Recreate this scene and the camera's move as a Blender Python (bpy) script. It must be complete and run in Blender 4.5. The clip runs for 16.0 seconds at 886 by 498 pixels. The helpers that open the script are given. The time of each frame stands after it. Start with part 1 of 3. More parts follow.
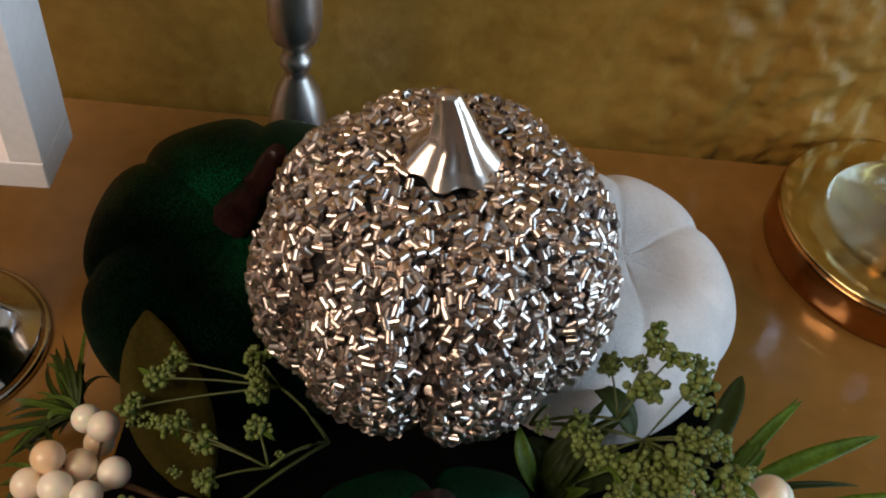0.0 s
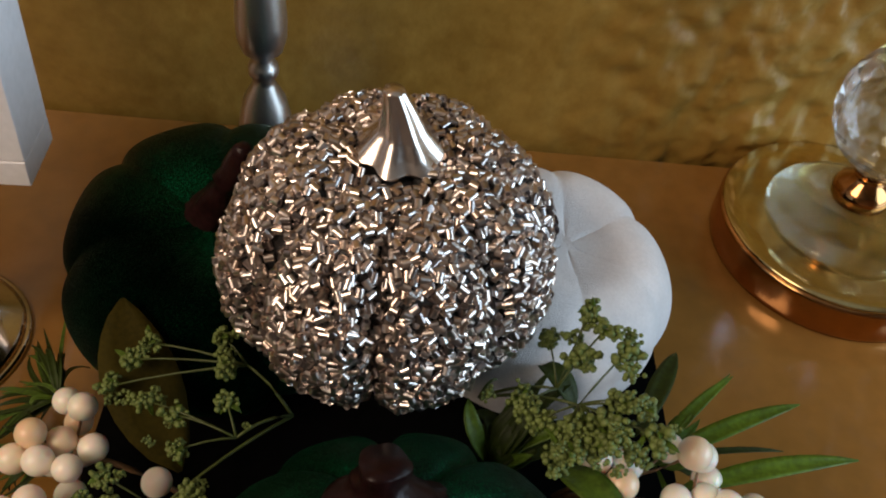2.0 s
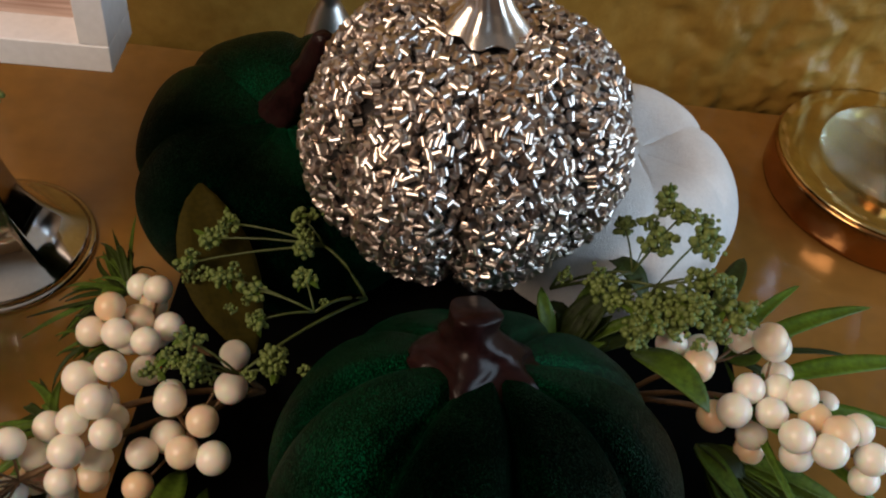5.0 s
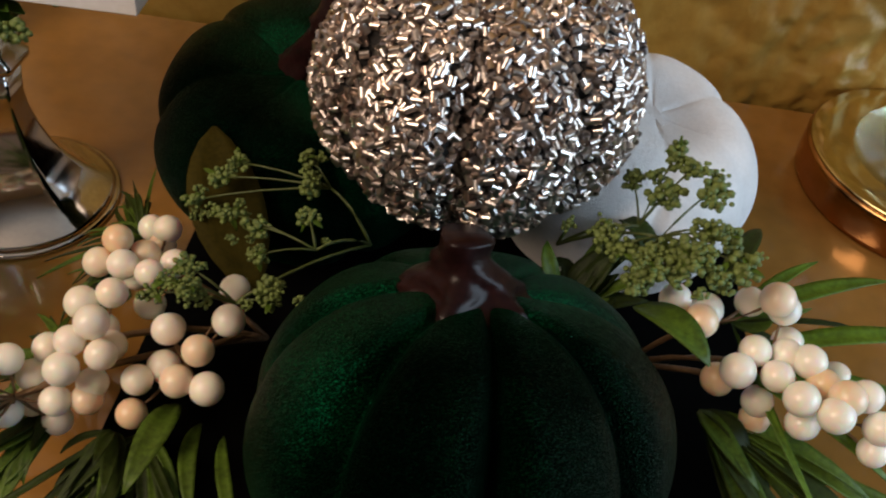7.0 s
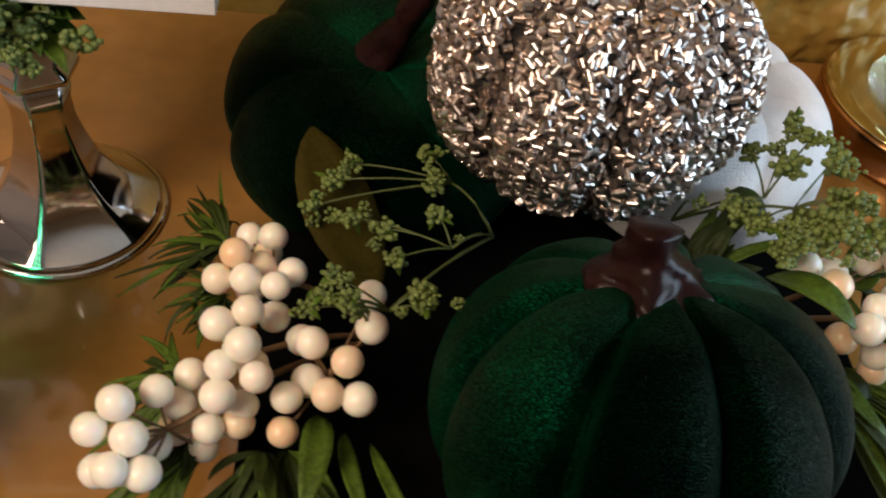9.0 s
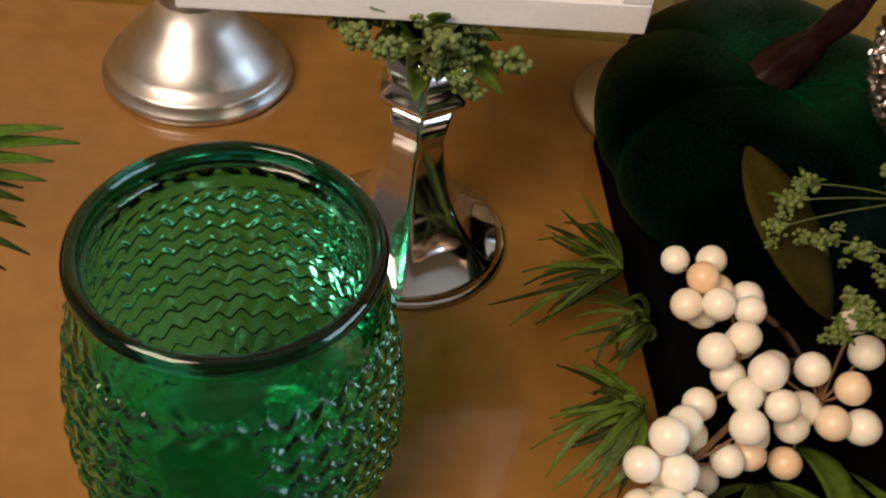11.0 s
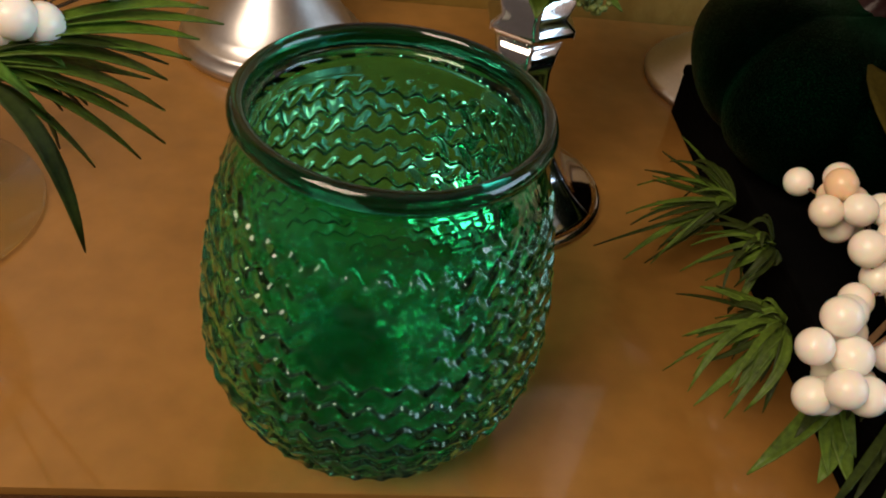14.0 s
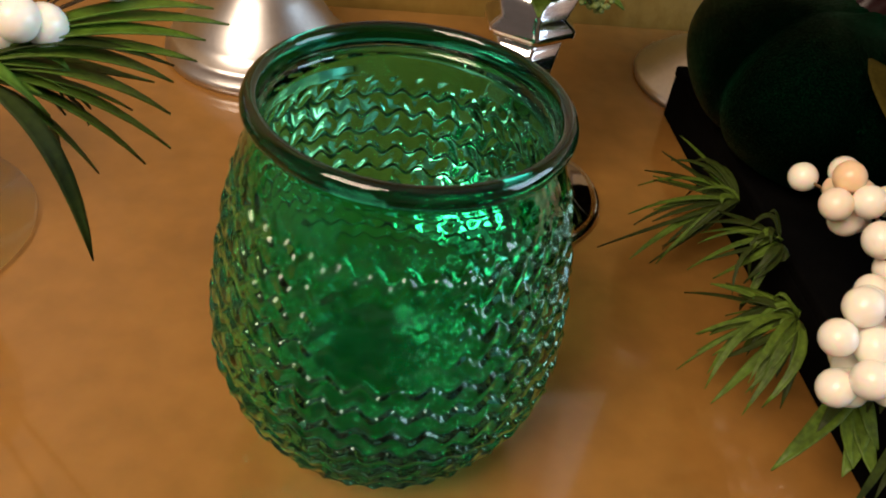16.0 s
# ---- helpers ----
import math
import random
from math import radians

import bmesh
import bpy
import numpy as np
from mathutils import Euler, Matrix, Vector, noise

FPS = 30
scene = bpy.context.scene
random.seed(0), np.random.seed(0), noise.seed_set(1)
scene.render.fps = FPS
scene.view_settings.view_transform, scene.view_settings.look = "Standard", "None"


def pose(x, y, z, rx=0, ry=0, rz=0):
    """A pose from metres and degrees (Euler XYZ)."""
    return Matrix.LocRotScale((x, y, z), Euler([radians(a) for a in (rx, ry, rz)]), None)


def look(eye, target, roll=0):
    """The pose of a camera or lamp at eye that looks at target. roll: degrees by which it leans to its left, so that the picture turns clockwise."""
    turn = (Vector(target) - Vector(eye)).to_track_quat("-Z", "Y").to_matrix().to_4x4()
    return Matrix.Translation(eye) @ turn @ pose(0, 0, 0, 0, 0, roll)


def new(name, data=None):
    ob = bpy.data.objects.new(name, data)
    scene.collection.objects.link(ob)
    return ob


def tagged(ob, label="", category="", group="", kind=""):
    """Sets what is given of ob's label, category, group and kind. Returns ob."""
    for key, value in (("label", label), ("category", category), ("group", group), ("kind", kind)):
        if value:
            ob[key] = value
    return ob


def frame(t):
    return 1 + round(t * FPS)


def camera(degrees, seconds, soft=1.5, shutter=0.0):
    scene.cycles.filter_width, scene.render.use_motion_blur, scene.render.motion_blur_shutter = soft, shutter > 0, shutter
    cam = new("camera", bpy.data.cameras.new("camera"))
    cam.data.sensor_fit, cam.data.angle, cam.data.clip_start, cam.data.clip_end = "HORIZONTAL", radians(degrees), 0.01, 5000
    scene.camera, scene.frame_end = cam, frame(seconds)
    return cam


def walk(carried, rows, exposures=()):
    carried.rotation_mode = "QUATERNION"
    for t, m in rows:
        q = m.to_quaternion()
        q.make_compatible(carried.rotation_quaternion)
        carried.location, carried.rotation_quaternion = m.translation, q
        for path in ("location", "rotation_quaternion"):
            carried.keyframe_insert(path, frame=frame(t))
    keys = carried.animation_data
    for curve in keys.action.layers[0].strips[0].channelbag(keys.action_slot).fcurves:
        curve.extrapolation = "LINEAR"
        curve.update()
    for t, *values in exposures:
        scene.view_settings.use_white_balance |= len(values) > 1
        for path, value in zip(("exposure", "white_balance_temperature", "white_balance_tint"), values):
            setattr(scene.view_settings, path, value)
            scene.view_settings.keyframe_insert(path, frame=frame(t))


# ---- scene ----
cam = camera(52.0, 16.0, soft=2.0, shutter=0.5)
PATH = [
    (0, (0.0003, -0.2493, 0.3880), (0.0208, 0.0866, 0.0182), 8.03),
    (0.5, (-0.0005, -0.2592, 0.3939), (0.0245, 0.0792, 0.0267), 7.99),
    (1, (0.0010, -0.2708, 0.3918), (0.0298, 0.0697, 0.0268), 8.37),
    (1.5, (0.0042, -0.2756, 0.3941), (0.0327, 0.0671, 0.0311), 8.19),
    (2, (0.0114, -0.2786, 0.4024), (0.0412, 0.0655, 0.0409), 8.35),
    (2.5, (0.0003, -0.2819, 0.3995), (0.0312, 0.0630, 0.0387), 8.60),
    (3, (-0.0085, -0.2877, 0.3912), (0.0245, 0.0598, 0.0332), 9.12),
    (3.5, (-0.0088, -0.2895, 0.3904), (0.0257, 0.0597, 0.0342), 9.41),
    (4, (-0.0110, -0.2947, 0.3853), (0.0237, 0.0550, 0.0296), 9.55),
    (4.5, (-0.0121, -0.3076, 0.3775), (0.0189, 0.0402, 0.0197), 9.36),
    (4.7, (-0.0112, -0.3116, 0.3741), (0.0160, 0.0355, 0.0152), 9.02),
    (6.8, (0.0183, -0.3366, 0.3436), (0.0099, 0.0230, -0.0037), 7.92),
    (7, (0.0132, -0.3375, 0.3454), (0.0057, 0.0208, -0.0034), 8.00),
    (7.5, (-0.0008, -0.3430, 0.3459), (-0.0041, 0.0119, -0.0063), 7.88),
    (8, (-0.0283, -0.3421, 0.3417), (-0.0183, 0.0096, -0.0135), 8.61),
    (8.5, (-0.0536, -0.3378, 0.3393), (-0.0237, 0.0118, -0.0169), 9.52),
    (9, (-0.0758, -0.3301, 0.3441), (-0.0267, 0.0133, -0.0160), 9.84),
    (9.5, (-0.1163, -0.3273, 0.3521), (-0.0594, 0.0129, -0.0099), 8.70),
    (9.9, (-0.1726, -0.3367, 0.3461), (-0.1099, 0.0072, -0.0114), 9.21),
    (10, (-0.1930, -0.3350, 0.3392), (-0.1274, 0.0114, -0.0154), 9.46),
    (10.2, (-0.2212, -0.3301, 0.3434), (-0.1625, 0.0150, -0.0136), 8.70),
    (12.3, (-0.2754, -0.3103, 0.2530), (-0.2275, 0.0550, -0.0850), 9.32),
    (12.5, (-0.2854, -0.3200, 0.2519), (-0.2335, 0.0459, -0.0849), 9.53),
    (13, (-0.2892, -0.3358, 0.2582), (-0.2376, 0.0351, -0.0731), 8.76),
    (13.5, (-0.2922, -0.3453, 0.2617), (-0.2384, 0.0294, -0.0648), 8.71),
    (14, (-0.2989, -0.3474, 0.2600), (-0.2415, 0.0310, -0.0616), 8.87),
    (14.5, (-0.3028, -0.3478, 0.2607), (-0.2432, 0.0325, -0.0585), 8.76),
    (15, (-0.3088, -0.3480, 0.2566), (-0.2456, 0.0338, -0.0600), 9.01),
    (15.5, (-0.3106, -0.3449, 0.2540), (-0.2443, 0.0381, -0.0605), 8.78),
    (16, (-0.3112, -0.3455, 0.2513), (-0.2391, 0.0376, -0.0618), 8.78),
]
walk(cam, [(t, look(eye, target, roll)) for t, eye, target, roll in PATH],
     [(0, -0.55), (4.7, -0.54), (6.8, -0.38), (8.5, -0.1), (10.2, 0.03), (12.3, -0.42), (13.5, -0.32), (15, -0.12), (16, 0.08)])

# ---- world, lamps, exposure ----
world = bpy.data.worlds.new("world")
scene.world = world
world.use_nodes = True
world.node_tree.nodes["Background"].inputs[0].default_value = (0.9, 0.75, 0.6, 1)
world.node_tree.nodes["Background"].inputs[1].default_value = 0.02


def area_lamp(name, eye, target, sx, sy, watts, colour):
    data = bpy.data.lights.new(name, "AREA")
    data.shape, data.size, data.size_y, data.energy, data.color = "RECTANGLE", sx, sy, watts, colour
    ob = new(name, data)
    ob.matrix_world = look(eye, target)
    return ob


# added lamps out of view: a warm key from upper left, a cool side light
area_lamp("warm_key_light", (-1.00, -0.86, 1.25), (-0.05, -0.05, 0.05), 0.80, 0.80, 30, (1.0, 0.77, 0.58))
area_lamp("cool_side_light", (1.60, -0.45, 0.55), (0.1, 0.0, 0.08), 1.2, 1.0, 33, (0.62, 0.82, 1.0))

# ---- materials ----


def material(name, colour, rough=0.5, metal=0.0, vary=0.15, grain=60.0, bump=0.0, bump_scale=200.0, colour2=None, **extra):
    """A principled surface whose colour wanders at two scales and whose relief is fine noise."""
    m = bpy.data.materials.new(name)
    m.use_nodes = True
    nt = m.node_tree
    b = nt.nodes["Principled BSDF"]
    b.inputs["Roughness"].default_value, b.inputs["Metallic"].default_value = rough, metal
    tex = nt.nodes.new("ShaderNodeTexCoord")
    big, small = nt.nodes.new("ShaderNodeTexNoise"), nt.nodes.new("ShaderNodeTexNoise")
    big.inputs["Scale"].default_value, small.inputs["Scale"].default_value = grain, grain * 7
    big.inputs["Detail"].default_value, small.inputs["Detail"].default_value = 4, 5
    add = nt.nodes.new("ShaderNodeMath")
    add.operation = "ADD"
    ramp = nt.nodes.new("ShaderNodeValToRGB")
    lo = tuple(c * (1 - vary) for c in colour)
    hi = colour2 or tuple(min(1.0, c * (1 + vary)) for c in colour)
    ramp.color_ramp.elements[0].position, ramp.color_ramp.elements[1].position = 0.35, 0.65
    ramp.color_ramp.elements[0].color, ramp.color_ramp.elements[1].color = (*lo, 1), (*hi, 1)
    half = nt.nodes.new("ShaderNodeMath")
    half.operation, half.inputs[1].default_value = "MULTIPLY", 0.5
    for n in (big, small):
        nt.links.new(tex.outputs["Object"], n.inputs["Vector"])
    nt.links.new(big.outputs["Fac"], add.inputs[0])
    nt.links.new(small.outputs["Fac"], add.inputs[1])
    nt.links.new(add.outputs[0], half.inputs[0])
    nt.links.new(half.outputs[0], ramp.inputs[0])
    nt.links.new(ramp.outputs[0], b.inputs["Base Color"])
    if bump:
        rel, bn = nt.nodes.new("ShaderNodeTexNoise"), nt.nodes.new("ShaderNodeBump")
        rel.inputs["Scale"].default_value, rel.inputs["Detail"].default_value = bump_scale, 6
        bn.inputs["Strength"].default_value, bn.inputs["Distance"].default_value = bump, 0.001
        nt.links.new(tex.outputs["Object"], rel.inputs["Vector"])
        nt.links.new(rel.outputs["Fac"], bn.inputs["Height"])
        nt.links.new(bn.outputs[0], b.inputs["Normal"])
    for key, value in extra.items():
        b.inputs[key.replace("_", " ")].default_value = value
    return m


def principled(m):
    return m.node_tree.nodes["Principled BSDF"]


def velvet(name, colour, sheen, weight, gloss, vary, nap=0.35, sheen_side=None):
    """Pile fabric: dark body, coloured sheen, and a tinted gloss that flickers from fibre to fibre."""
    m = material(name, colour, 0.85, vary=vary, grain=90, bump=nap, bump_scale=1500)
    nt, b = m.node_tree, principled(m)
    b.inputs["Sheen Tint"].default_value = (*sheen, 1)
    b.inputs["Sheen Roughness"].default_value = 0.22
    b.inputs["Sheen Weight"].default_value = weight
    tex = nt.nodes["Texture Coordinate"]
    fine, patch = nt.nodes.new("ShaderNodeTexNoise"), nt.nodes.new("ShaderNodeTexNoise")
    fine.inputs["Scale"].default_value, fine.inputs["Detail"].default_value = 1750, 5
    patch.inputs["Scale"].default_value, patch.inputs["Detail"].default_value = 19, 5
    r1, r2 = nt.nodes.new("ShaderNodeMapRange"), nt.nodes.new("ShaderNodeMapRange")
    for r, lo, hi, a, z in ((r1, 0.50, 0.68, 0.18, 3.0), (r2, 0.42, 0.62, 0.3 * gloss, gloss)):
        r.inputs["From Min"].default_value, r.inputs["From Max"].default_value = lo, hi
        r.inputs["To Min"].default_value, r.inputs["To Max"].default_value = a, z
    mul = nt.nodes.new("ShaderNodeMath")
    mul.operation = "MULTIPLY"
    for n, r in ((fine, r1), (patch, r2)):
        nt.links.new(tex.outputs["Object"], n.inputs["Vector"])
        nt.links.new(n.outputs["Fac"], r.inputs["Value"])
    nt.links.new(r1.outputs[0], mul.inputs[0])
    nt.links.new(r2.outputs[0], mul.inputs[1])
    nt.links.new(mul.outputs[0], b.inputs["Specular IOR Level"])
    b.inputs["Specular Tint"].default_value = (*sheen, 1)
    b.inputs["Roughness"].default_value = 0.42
    # painted sheen: the gloss is set high on one side of the body, faint opposite
    if sheen_side:
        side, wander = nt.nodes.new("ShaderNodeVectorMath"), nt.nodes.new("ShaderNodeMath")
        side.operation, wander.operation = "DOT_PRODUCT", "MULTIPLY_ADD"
        side.inputs[1].default_value = sheen_side
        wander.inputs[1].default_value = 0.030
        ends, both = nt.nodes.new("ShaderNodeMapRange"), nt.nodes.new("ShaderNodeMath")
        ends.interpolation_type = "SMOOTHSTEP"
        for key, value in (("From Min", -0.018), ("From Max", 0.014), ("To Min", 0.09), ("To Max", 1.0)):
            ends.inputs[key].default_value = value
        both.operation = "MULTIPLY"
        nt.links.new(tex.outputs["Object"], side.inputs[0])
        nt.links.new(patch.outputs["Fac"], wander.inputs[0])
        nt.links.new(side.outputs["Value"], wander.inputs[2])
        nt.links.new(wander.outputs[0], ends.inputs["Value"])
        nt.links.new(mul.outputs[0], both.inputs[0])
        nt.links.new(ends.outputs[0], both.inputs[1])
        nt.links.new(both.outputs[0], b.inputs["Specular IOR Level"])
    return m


def bead_metal(name, per_object):
    m = bpy.data.materials.new(name)
    m.use_nodes = True
    nt, b = m.node_tree, principled(m)
    src = nt.nodes.new("ShaderNodeObjectInfo" if per_object else "ShaderNodeNewGeometry")
    ramp = nt.nodes.new("ShaderNodeValToRGB")
    ramp.color_ramp.interpolation = "CONSTANT"
    e = ramp.color_ramp.elements
    e[0].position, e[0].color = 0.0, (0.70, 0.62, 0.58, 1)
    e[1].position, e[1].color = 0.50, (0.62, 0.50, 0.43, 1)
    for p, c in ((0.66, (0.40, 0.37, 0.37, 1)), (0.80, (0.80, 0.75, 0.73, 1)), (0.93, (0.30, 0.26, 0.25, 1))):
        x = e.new(p)
        x.color = c
    nt.links.new(src.outputs["Random" if per_object else "Random Per Island"], ramp.inputs[0])
    nt.links.new(ramp.outputs[0], b.inputs["Base Color"])
    b.inputs["Metallic"].default_value, b.inputs["Roughness"].default_value = 1.0, 0.28
    return m


def glass(name, colour, rough=0.02, ior=1.5, clear=0.0):
    m = bpy.data.materials.new(name)
    m.use_nodes = True
    b = principled(m)
    b.inputs["Base Color"].default_value = (*colour, 1)
    b.inputs["Roughness"].default_value, b.inputs["IOR"].default_value = rough, ior
    b.inputs["Transmission Weight"].default_value = 1.0
    if clear:
        nt = m.node_tree
        mix, see = nt.nodes.new("ShaderNodeMixShader"), nt.nodes.new("ShaderNodeBsdfTransparent")
        see.inputs[0].default_value = (*colour, 1)
        mix.inputs[0].default_value = clear
        nt.links.new(b.outputs[0], mix.inputs[1])
        nt.links.new(see.outputs[0], mix.inputs[2])
        nt.links.new(mix.outputs[0], nt.nodes["Material Output"].inputs[0])
    return m


WOOD = material("polished_wood", (0.285, 0.137, 0.032), 0.16, vary=0.14, grain=9, bump=0.015, bump_scale=300, Coat_Weight=0.8, Coat_Roughness=0.05)
WOOD_DARK = material("dark_wood_edge", (0.05, 0.018, 0.008), 0.35, vary=0.3, grain=30)
GOLD_WALL = material("gold_textured_wall", (0.262, 0.146, 0.022), 0.42, vary=0.12, grain=14, bump=0.9, bump_scale=95, colour2=(0.345, 0.212, 0.044))
# hues of unseen walls, picked for the warm and cool light they return
WARM_PAINT = material("warm_wall_paint", (0.44, 0.33, 0.26), 0.8, vary=0.08, grain=3)
GREY_PAINT = material("cool_wall_paint", (0.5, 0.5, 0.52), 0.8, vary=0.08, grain=3)
CEILING = material("ceiling_paint", (0.55, 0.51, 0.46), 0.9, vary=0.05, grain=3)
FLOOR = material("dark_floor", (0.05, 0.03, 0.02), 0.5, vary=0.3, grain=4)
BLACK = material("black_felt", (0.0022, 0.0022, 0.0022), 0.95, vary=0.3, grain=80, bump=0.3, Specular_IOR_Level=0.02)
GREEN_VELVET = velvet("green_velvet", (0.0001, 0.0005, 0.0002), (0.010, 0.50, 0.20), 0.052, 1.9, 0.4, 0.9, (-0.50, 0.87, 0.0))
WHITE_VELVET = velvet("white_velvet", (0.87, 0.85, 0.86), (1.0, 1.0, 1.0), 0.35, 0.01, 0.06, 0.9)
BROWN_RESIN = material("brown_resin", (0.012, 0.0040, 0.0040), 0.30, vary=0.5, grain=60, bump=0.25, bump_scale=200, Specular_IOR_Level=0.14)
BEAD_CORE = material("bead_core", (0.008, 0.007, 0.007), 0.6, vary=0.3, grain=100)
BEAD = bead_metal("silver_bead", False)
BEAD_ONE = bead_metal("silver_bead_single", True)
BEAD_HOLE_SHADE = material("bead_hole_shade", (0.22, 0.19, 0.18), 0.4, metal=1.0)
SILVER_STEM = material("silvered_stem", (0.72, 0.65, 0.61), 0.26, metal=1.0, vary=0.08, grain=150, bump=0.1, bump_scale=300)
CHROME = material("chrome", (0.74, 0.73, 0.74), 0.07, metal=1.0, vary=0.05, grain=60, bump=0.05, bump_scale=60)
SILVER = material("brushed_silver", (0.64, 0.62, 0.61), 0.36, metal=1.0, vary=0.06, grain=60, bump=0.03)
GOLD = material("pale_gold", (0.72, 0.60, 0.30), 0.14, metal=1.0, vary=0.08, grain=40)
COPPER = material("copper_gold", (0.48, 0.235, 0.09), 0.14, metal=1.0, vary=0.1, grain=40)
CRYSTAL = glass("crystal", (0.97, 0.98, 0.97), 0.01, 1.52, 0.25)
DOME = glass("dome_glass", (0.95, 0.96, 0.90), 0.02, 1.4, 0.35)
JAR_GLASS = glass("green_glass", (0.16, 0.91, 0.60), 0.0, 1.5)
# the thick rim's darkness is put into a deeper tint than the body's
JAR_RIM = glass("darkened_green_glass", (0.012, 0.17, 0.10), 0.0, 1.5)
VASE_GLASS = glass("clear_glass", (0.99, 0.99, 0.99), 0.01, 1.45, 0.42)
PEARL = material("pearl_berry", (0.80, 0.71, 0.60), 0.34, vary=0.06, grain=70, Coat_Weight=0.22, Coat_Roughness=0.16, Subsurface_Weight=0.35, Subsurface_Scale=0.004)
nt = PEARL.node_tree
info, tone = nt.nodes.new("ShaderNodeObjectInfo"), nt.nodes.new("ShaderNodeValToRGB")
tone.color_ramp.elements[0].color, tone.color_ramp.elements[1].color = (0.90, 0.84, 0.74, 1), (0.82, 0.58, 0.36, 1)
tone.color_ramp.elements[0].position, tone.color_ramp.elements[1].position = 0.74, 1.0
nt.links.new(info.outputs["Random"], tone.inputs[0])
nt.links.new(tone.outputs[0], principled(PEARL).inputs["Base Color"])
FRAME_WHITE = material("white_painted_wood", (0.78, 0.77, 0.80), 0.55, vary=0.06, grain=40, bump=0.15, bump_scale=300)
PANEL = material("blush_wood_panel", (0.44, 0.27, 0.21), 0.6, vary=0.15, grain=9, colour2=(0.74, 0.58, 0.52))
stretch = PANEL.node_tree.nodes.new("ShaderNodeMapping")
stretch.inputs["Scale"].default_value = (0.35, 1.0, 9.0)
PANEL.node_tree.links.new(PANEL.node_tree.nodes["Texture Coordinate"].outputs["Object"], stretch.inputs["Vector"])
for node in PANEL.node_tree.nodes:
    if node.type == "TEX_NOISE":
        PANEL.node_tree.links.new(stretch.outputs[0], node.inputs["Vector"])
LEAF = material("leaf_green", (0.062, 0.108, 0.011), 0.5, vary=0.45, grain=70, bump=0.3, Specular_IOR_Level=0.25)
LEAF_BRIGHT = material("leaf_bright", (0.070, 0.135, 0.012), 0.45, vary=0.4, grain=70, bump=0.3, Specular_IOR_Level=0.3)
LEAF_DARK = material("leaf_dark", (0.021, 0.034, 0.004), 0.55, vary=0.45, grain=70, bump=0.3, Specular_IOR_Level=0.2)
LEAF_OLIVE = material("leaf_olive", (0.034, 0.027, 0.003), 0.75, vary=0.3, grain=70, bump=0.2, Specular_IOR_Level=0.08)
BUD = material("bud_green", (0.125, 0.170, 0.040), 0.55, vary=0.45, grain=300, bump=0.6, bump_scale=900)
STALK = material("stalk_green", (0.055, 0.075, 0.014), 0.5, vary=0.3, grain=90)
TWIG = material("twig_brown", (0.16, 0.09, 0.04), 0.6, vary=0.3, grain=90)

# ---- mesh helpers ----


def smooth(me, on=True):
    me.polygons.foreach_set("use_smooth", [on] * len(me.polygons))


def part(name, bm, mat, parent=None, label="", flat=False):
    me = bpy.data.meshes.new(name)
    bm.to_mesh(me)
    bm.free()
    me.materials.append(mat)
    smooth(me, not flat)
    ob = new(name, me)
    if parent:
        ob.parent = parent
    if label:
        ob["label"] = label
    return ob


def thing(name, at=(0, 0, 0)):
    ob = new(name)
    ob.location = at
    ob.empty_display_size = 0.02
    return ob


def lathe(profile, n=48, sides=0, twist=0.0, facets=None):
    """A turned body from (radius, height) pairs. sides > 0 gives a faceted section."""
    bm = bmesh.new()
    rings = []
    for r, z in profile:
        ring = []
        for k in range(n):
            a = 2 * math.pi * k / n
            q = 1.0
            if sides:
                s = math.pi / sides
                q = math.cos(s) / math.cos((a + twist) % (2 * s) - s)
                q = 1 + (q - 1) * (min(1, max(0, (z - facets[0]) / facets[1])) if facets else 1)
            ring.append(bm.verts.new((r * q * math.cos(a), r * q * math.sin(a), z)))
        rings.append(ring)
    for a, b in zip(rings, rings[1:]):
        for k in range(n):
            bm.faces.new((a[k], a[(k + 1) % n], b[(k + 1) % n], b[k]))
    bm.faces.new(list(reversed(rings[0])))
    bm.faces.new(rings[-1])
    return bm


def box(sx, sy, sz, bevel=0.0, centre=(0, 0, 0)):
    bm = bmesh.new()
    bmesh.ops.create_cube(bm, size=1.0)
    bmesh.ops.scale(bm, vec=(sx, sy, sz), verts=bm.verts)
    if bevel:
        bmesh.ops.bevel(bm, geom=list(bm.edges), offset=bevel, segments=3, profile=0.5, affect="EDGES")
    bmesh.ops.translate(bm, vec=centre, verts=bm.verts)
    return bm


def tube(points, radii, n=8, bm=None):
    """A tapering stalk through points."""
    bm = bm or bmesh.new()
    pts = [Vector(p) for p in points]
    rings = []
    for i, p in enumerate(pts):
        d = (pts[min(i + 1, len(pts) - 1)] - pts[max(i - 1, 0)]).normalized()
        side = d.orthogonal().normalized()
        up = d.cross(side)
        r = radii[i] if isinstance(radii, (list, tuple)) else radii
        rings.append([bm.verts.new(p + r * (math.cos(2 * math.pi * k / n) * side + math.sin(2 * math.pi * k / n) * up)) for k in range(n)])
    for a, b in zip(rings, rings[1:]):
        for k in range(n):
            bm.faces.new((a[k], a[(k + 1) % n], b[(k + 1) % n], b[k]))
    bm.faces.new(list(reversed(rings[0])))
    bm.faces.new(rings[-1])
    return bm


def bent(a, b, sag, n=6):
    """Points from a to b along a bow whose middle is moved by sag."""
    a, b, s = Vector(a), Vector(b), Vector(sag)
    return [a.lerp(b, t) + s * (4 * t * (1 - t)) for t in (k / n for k in range(n + 1))]


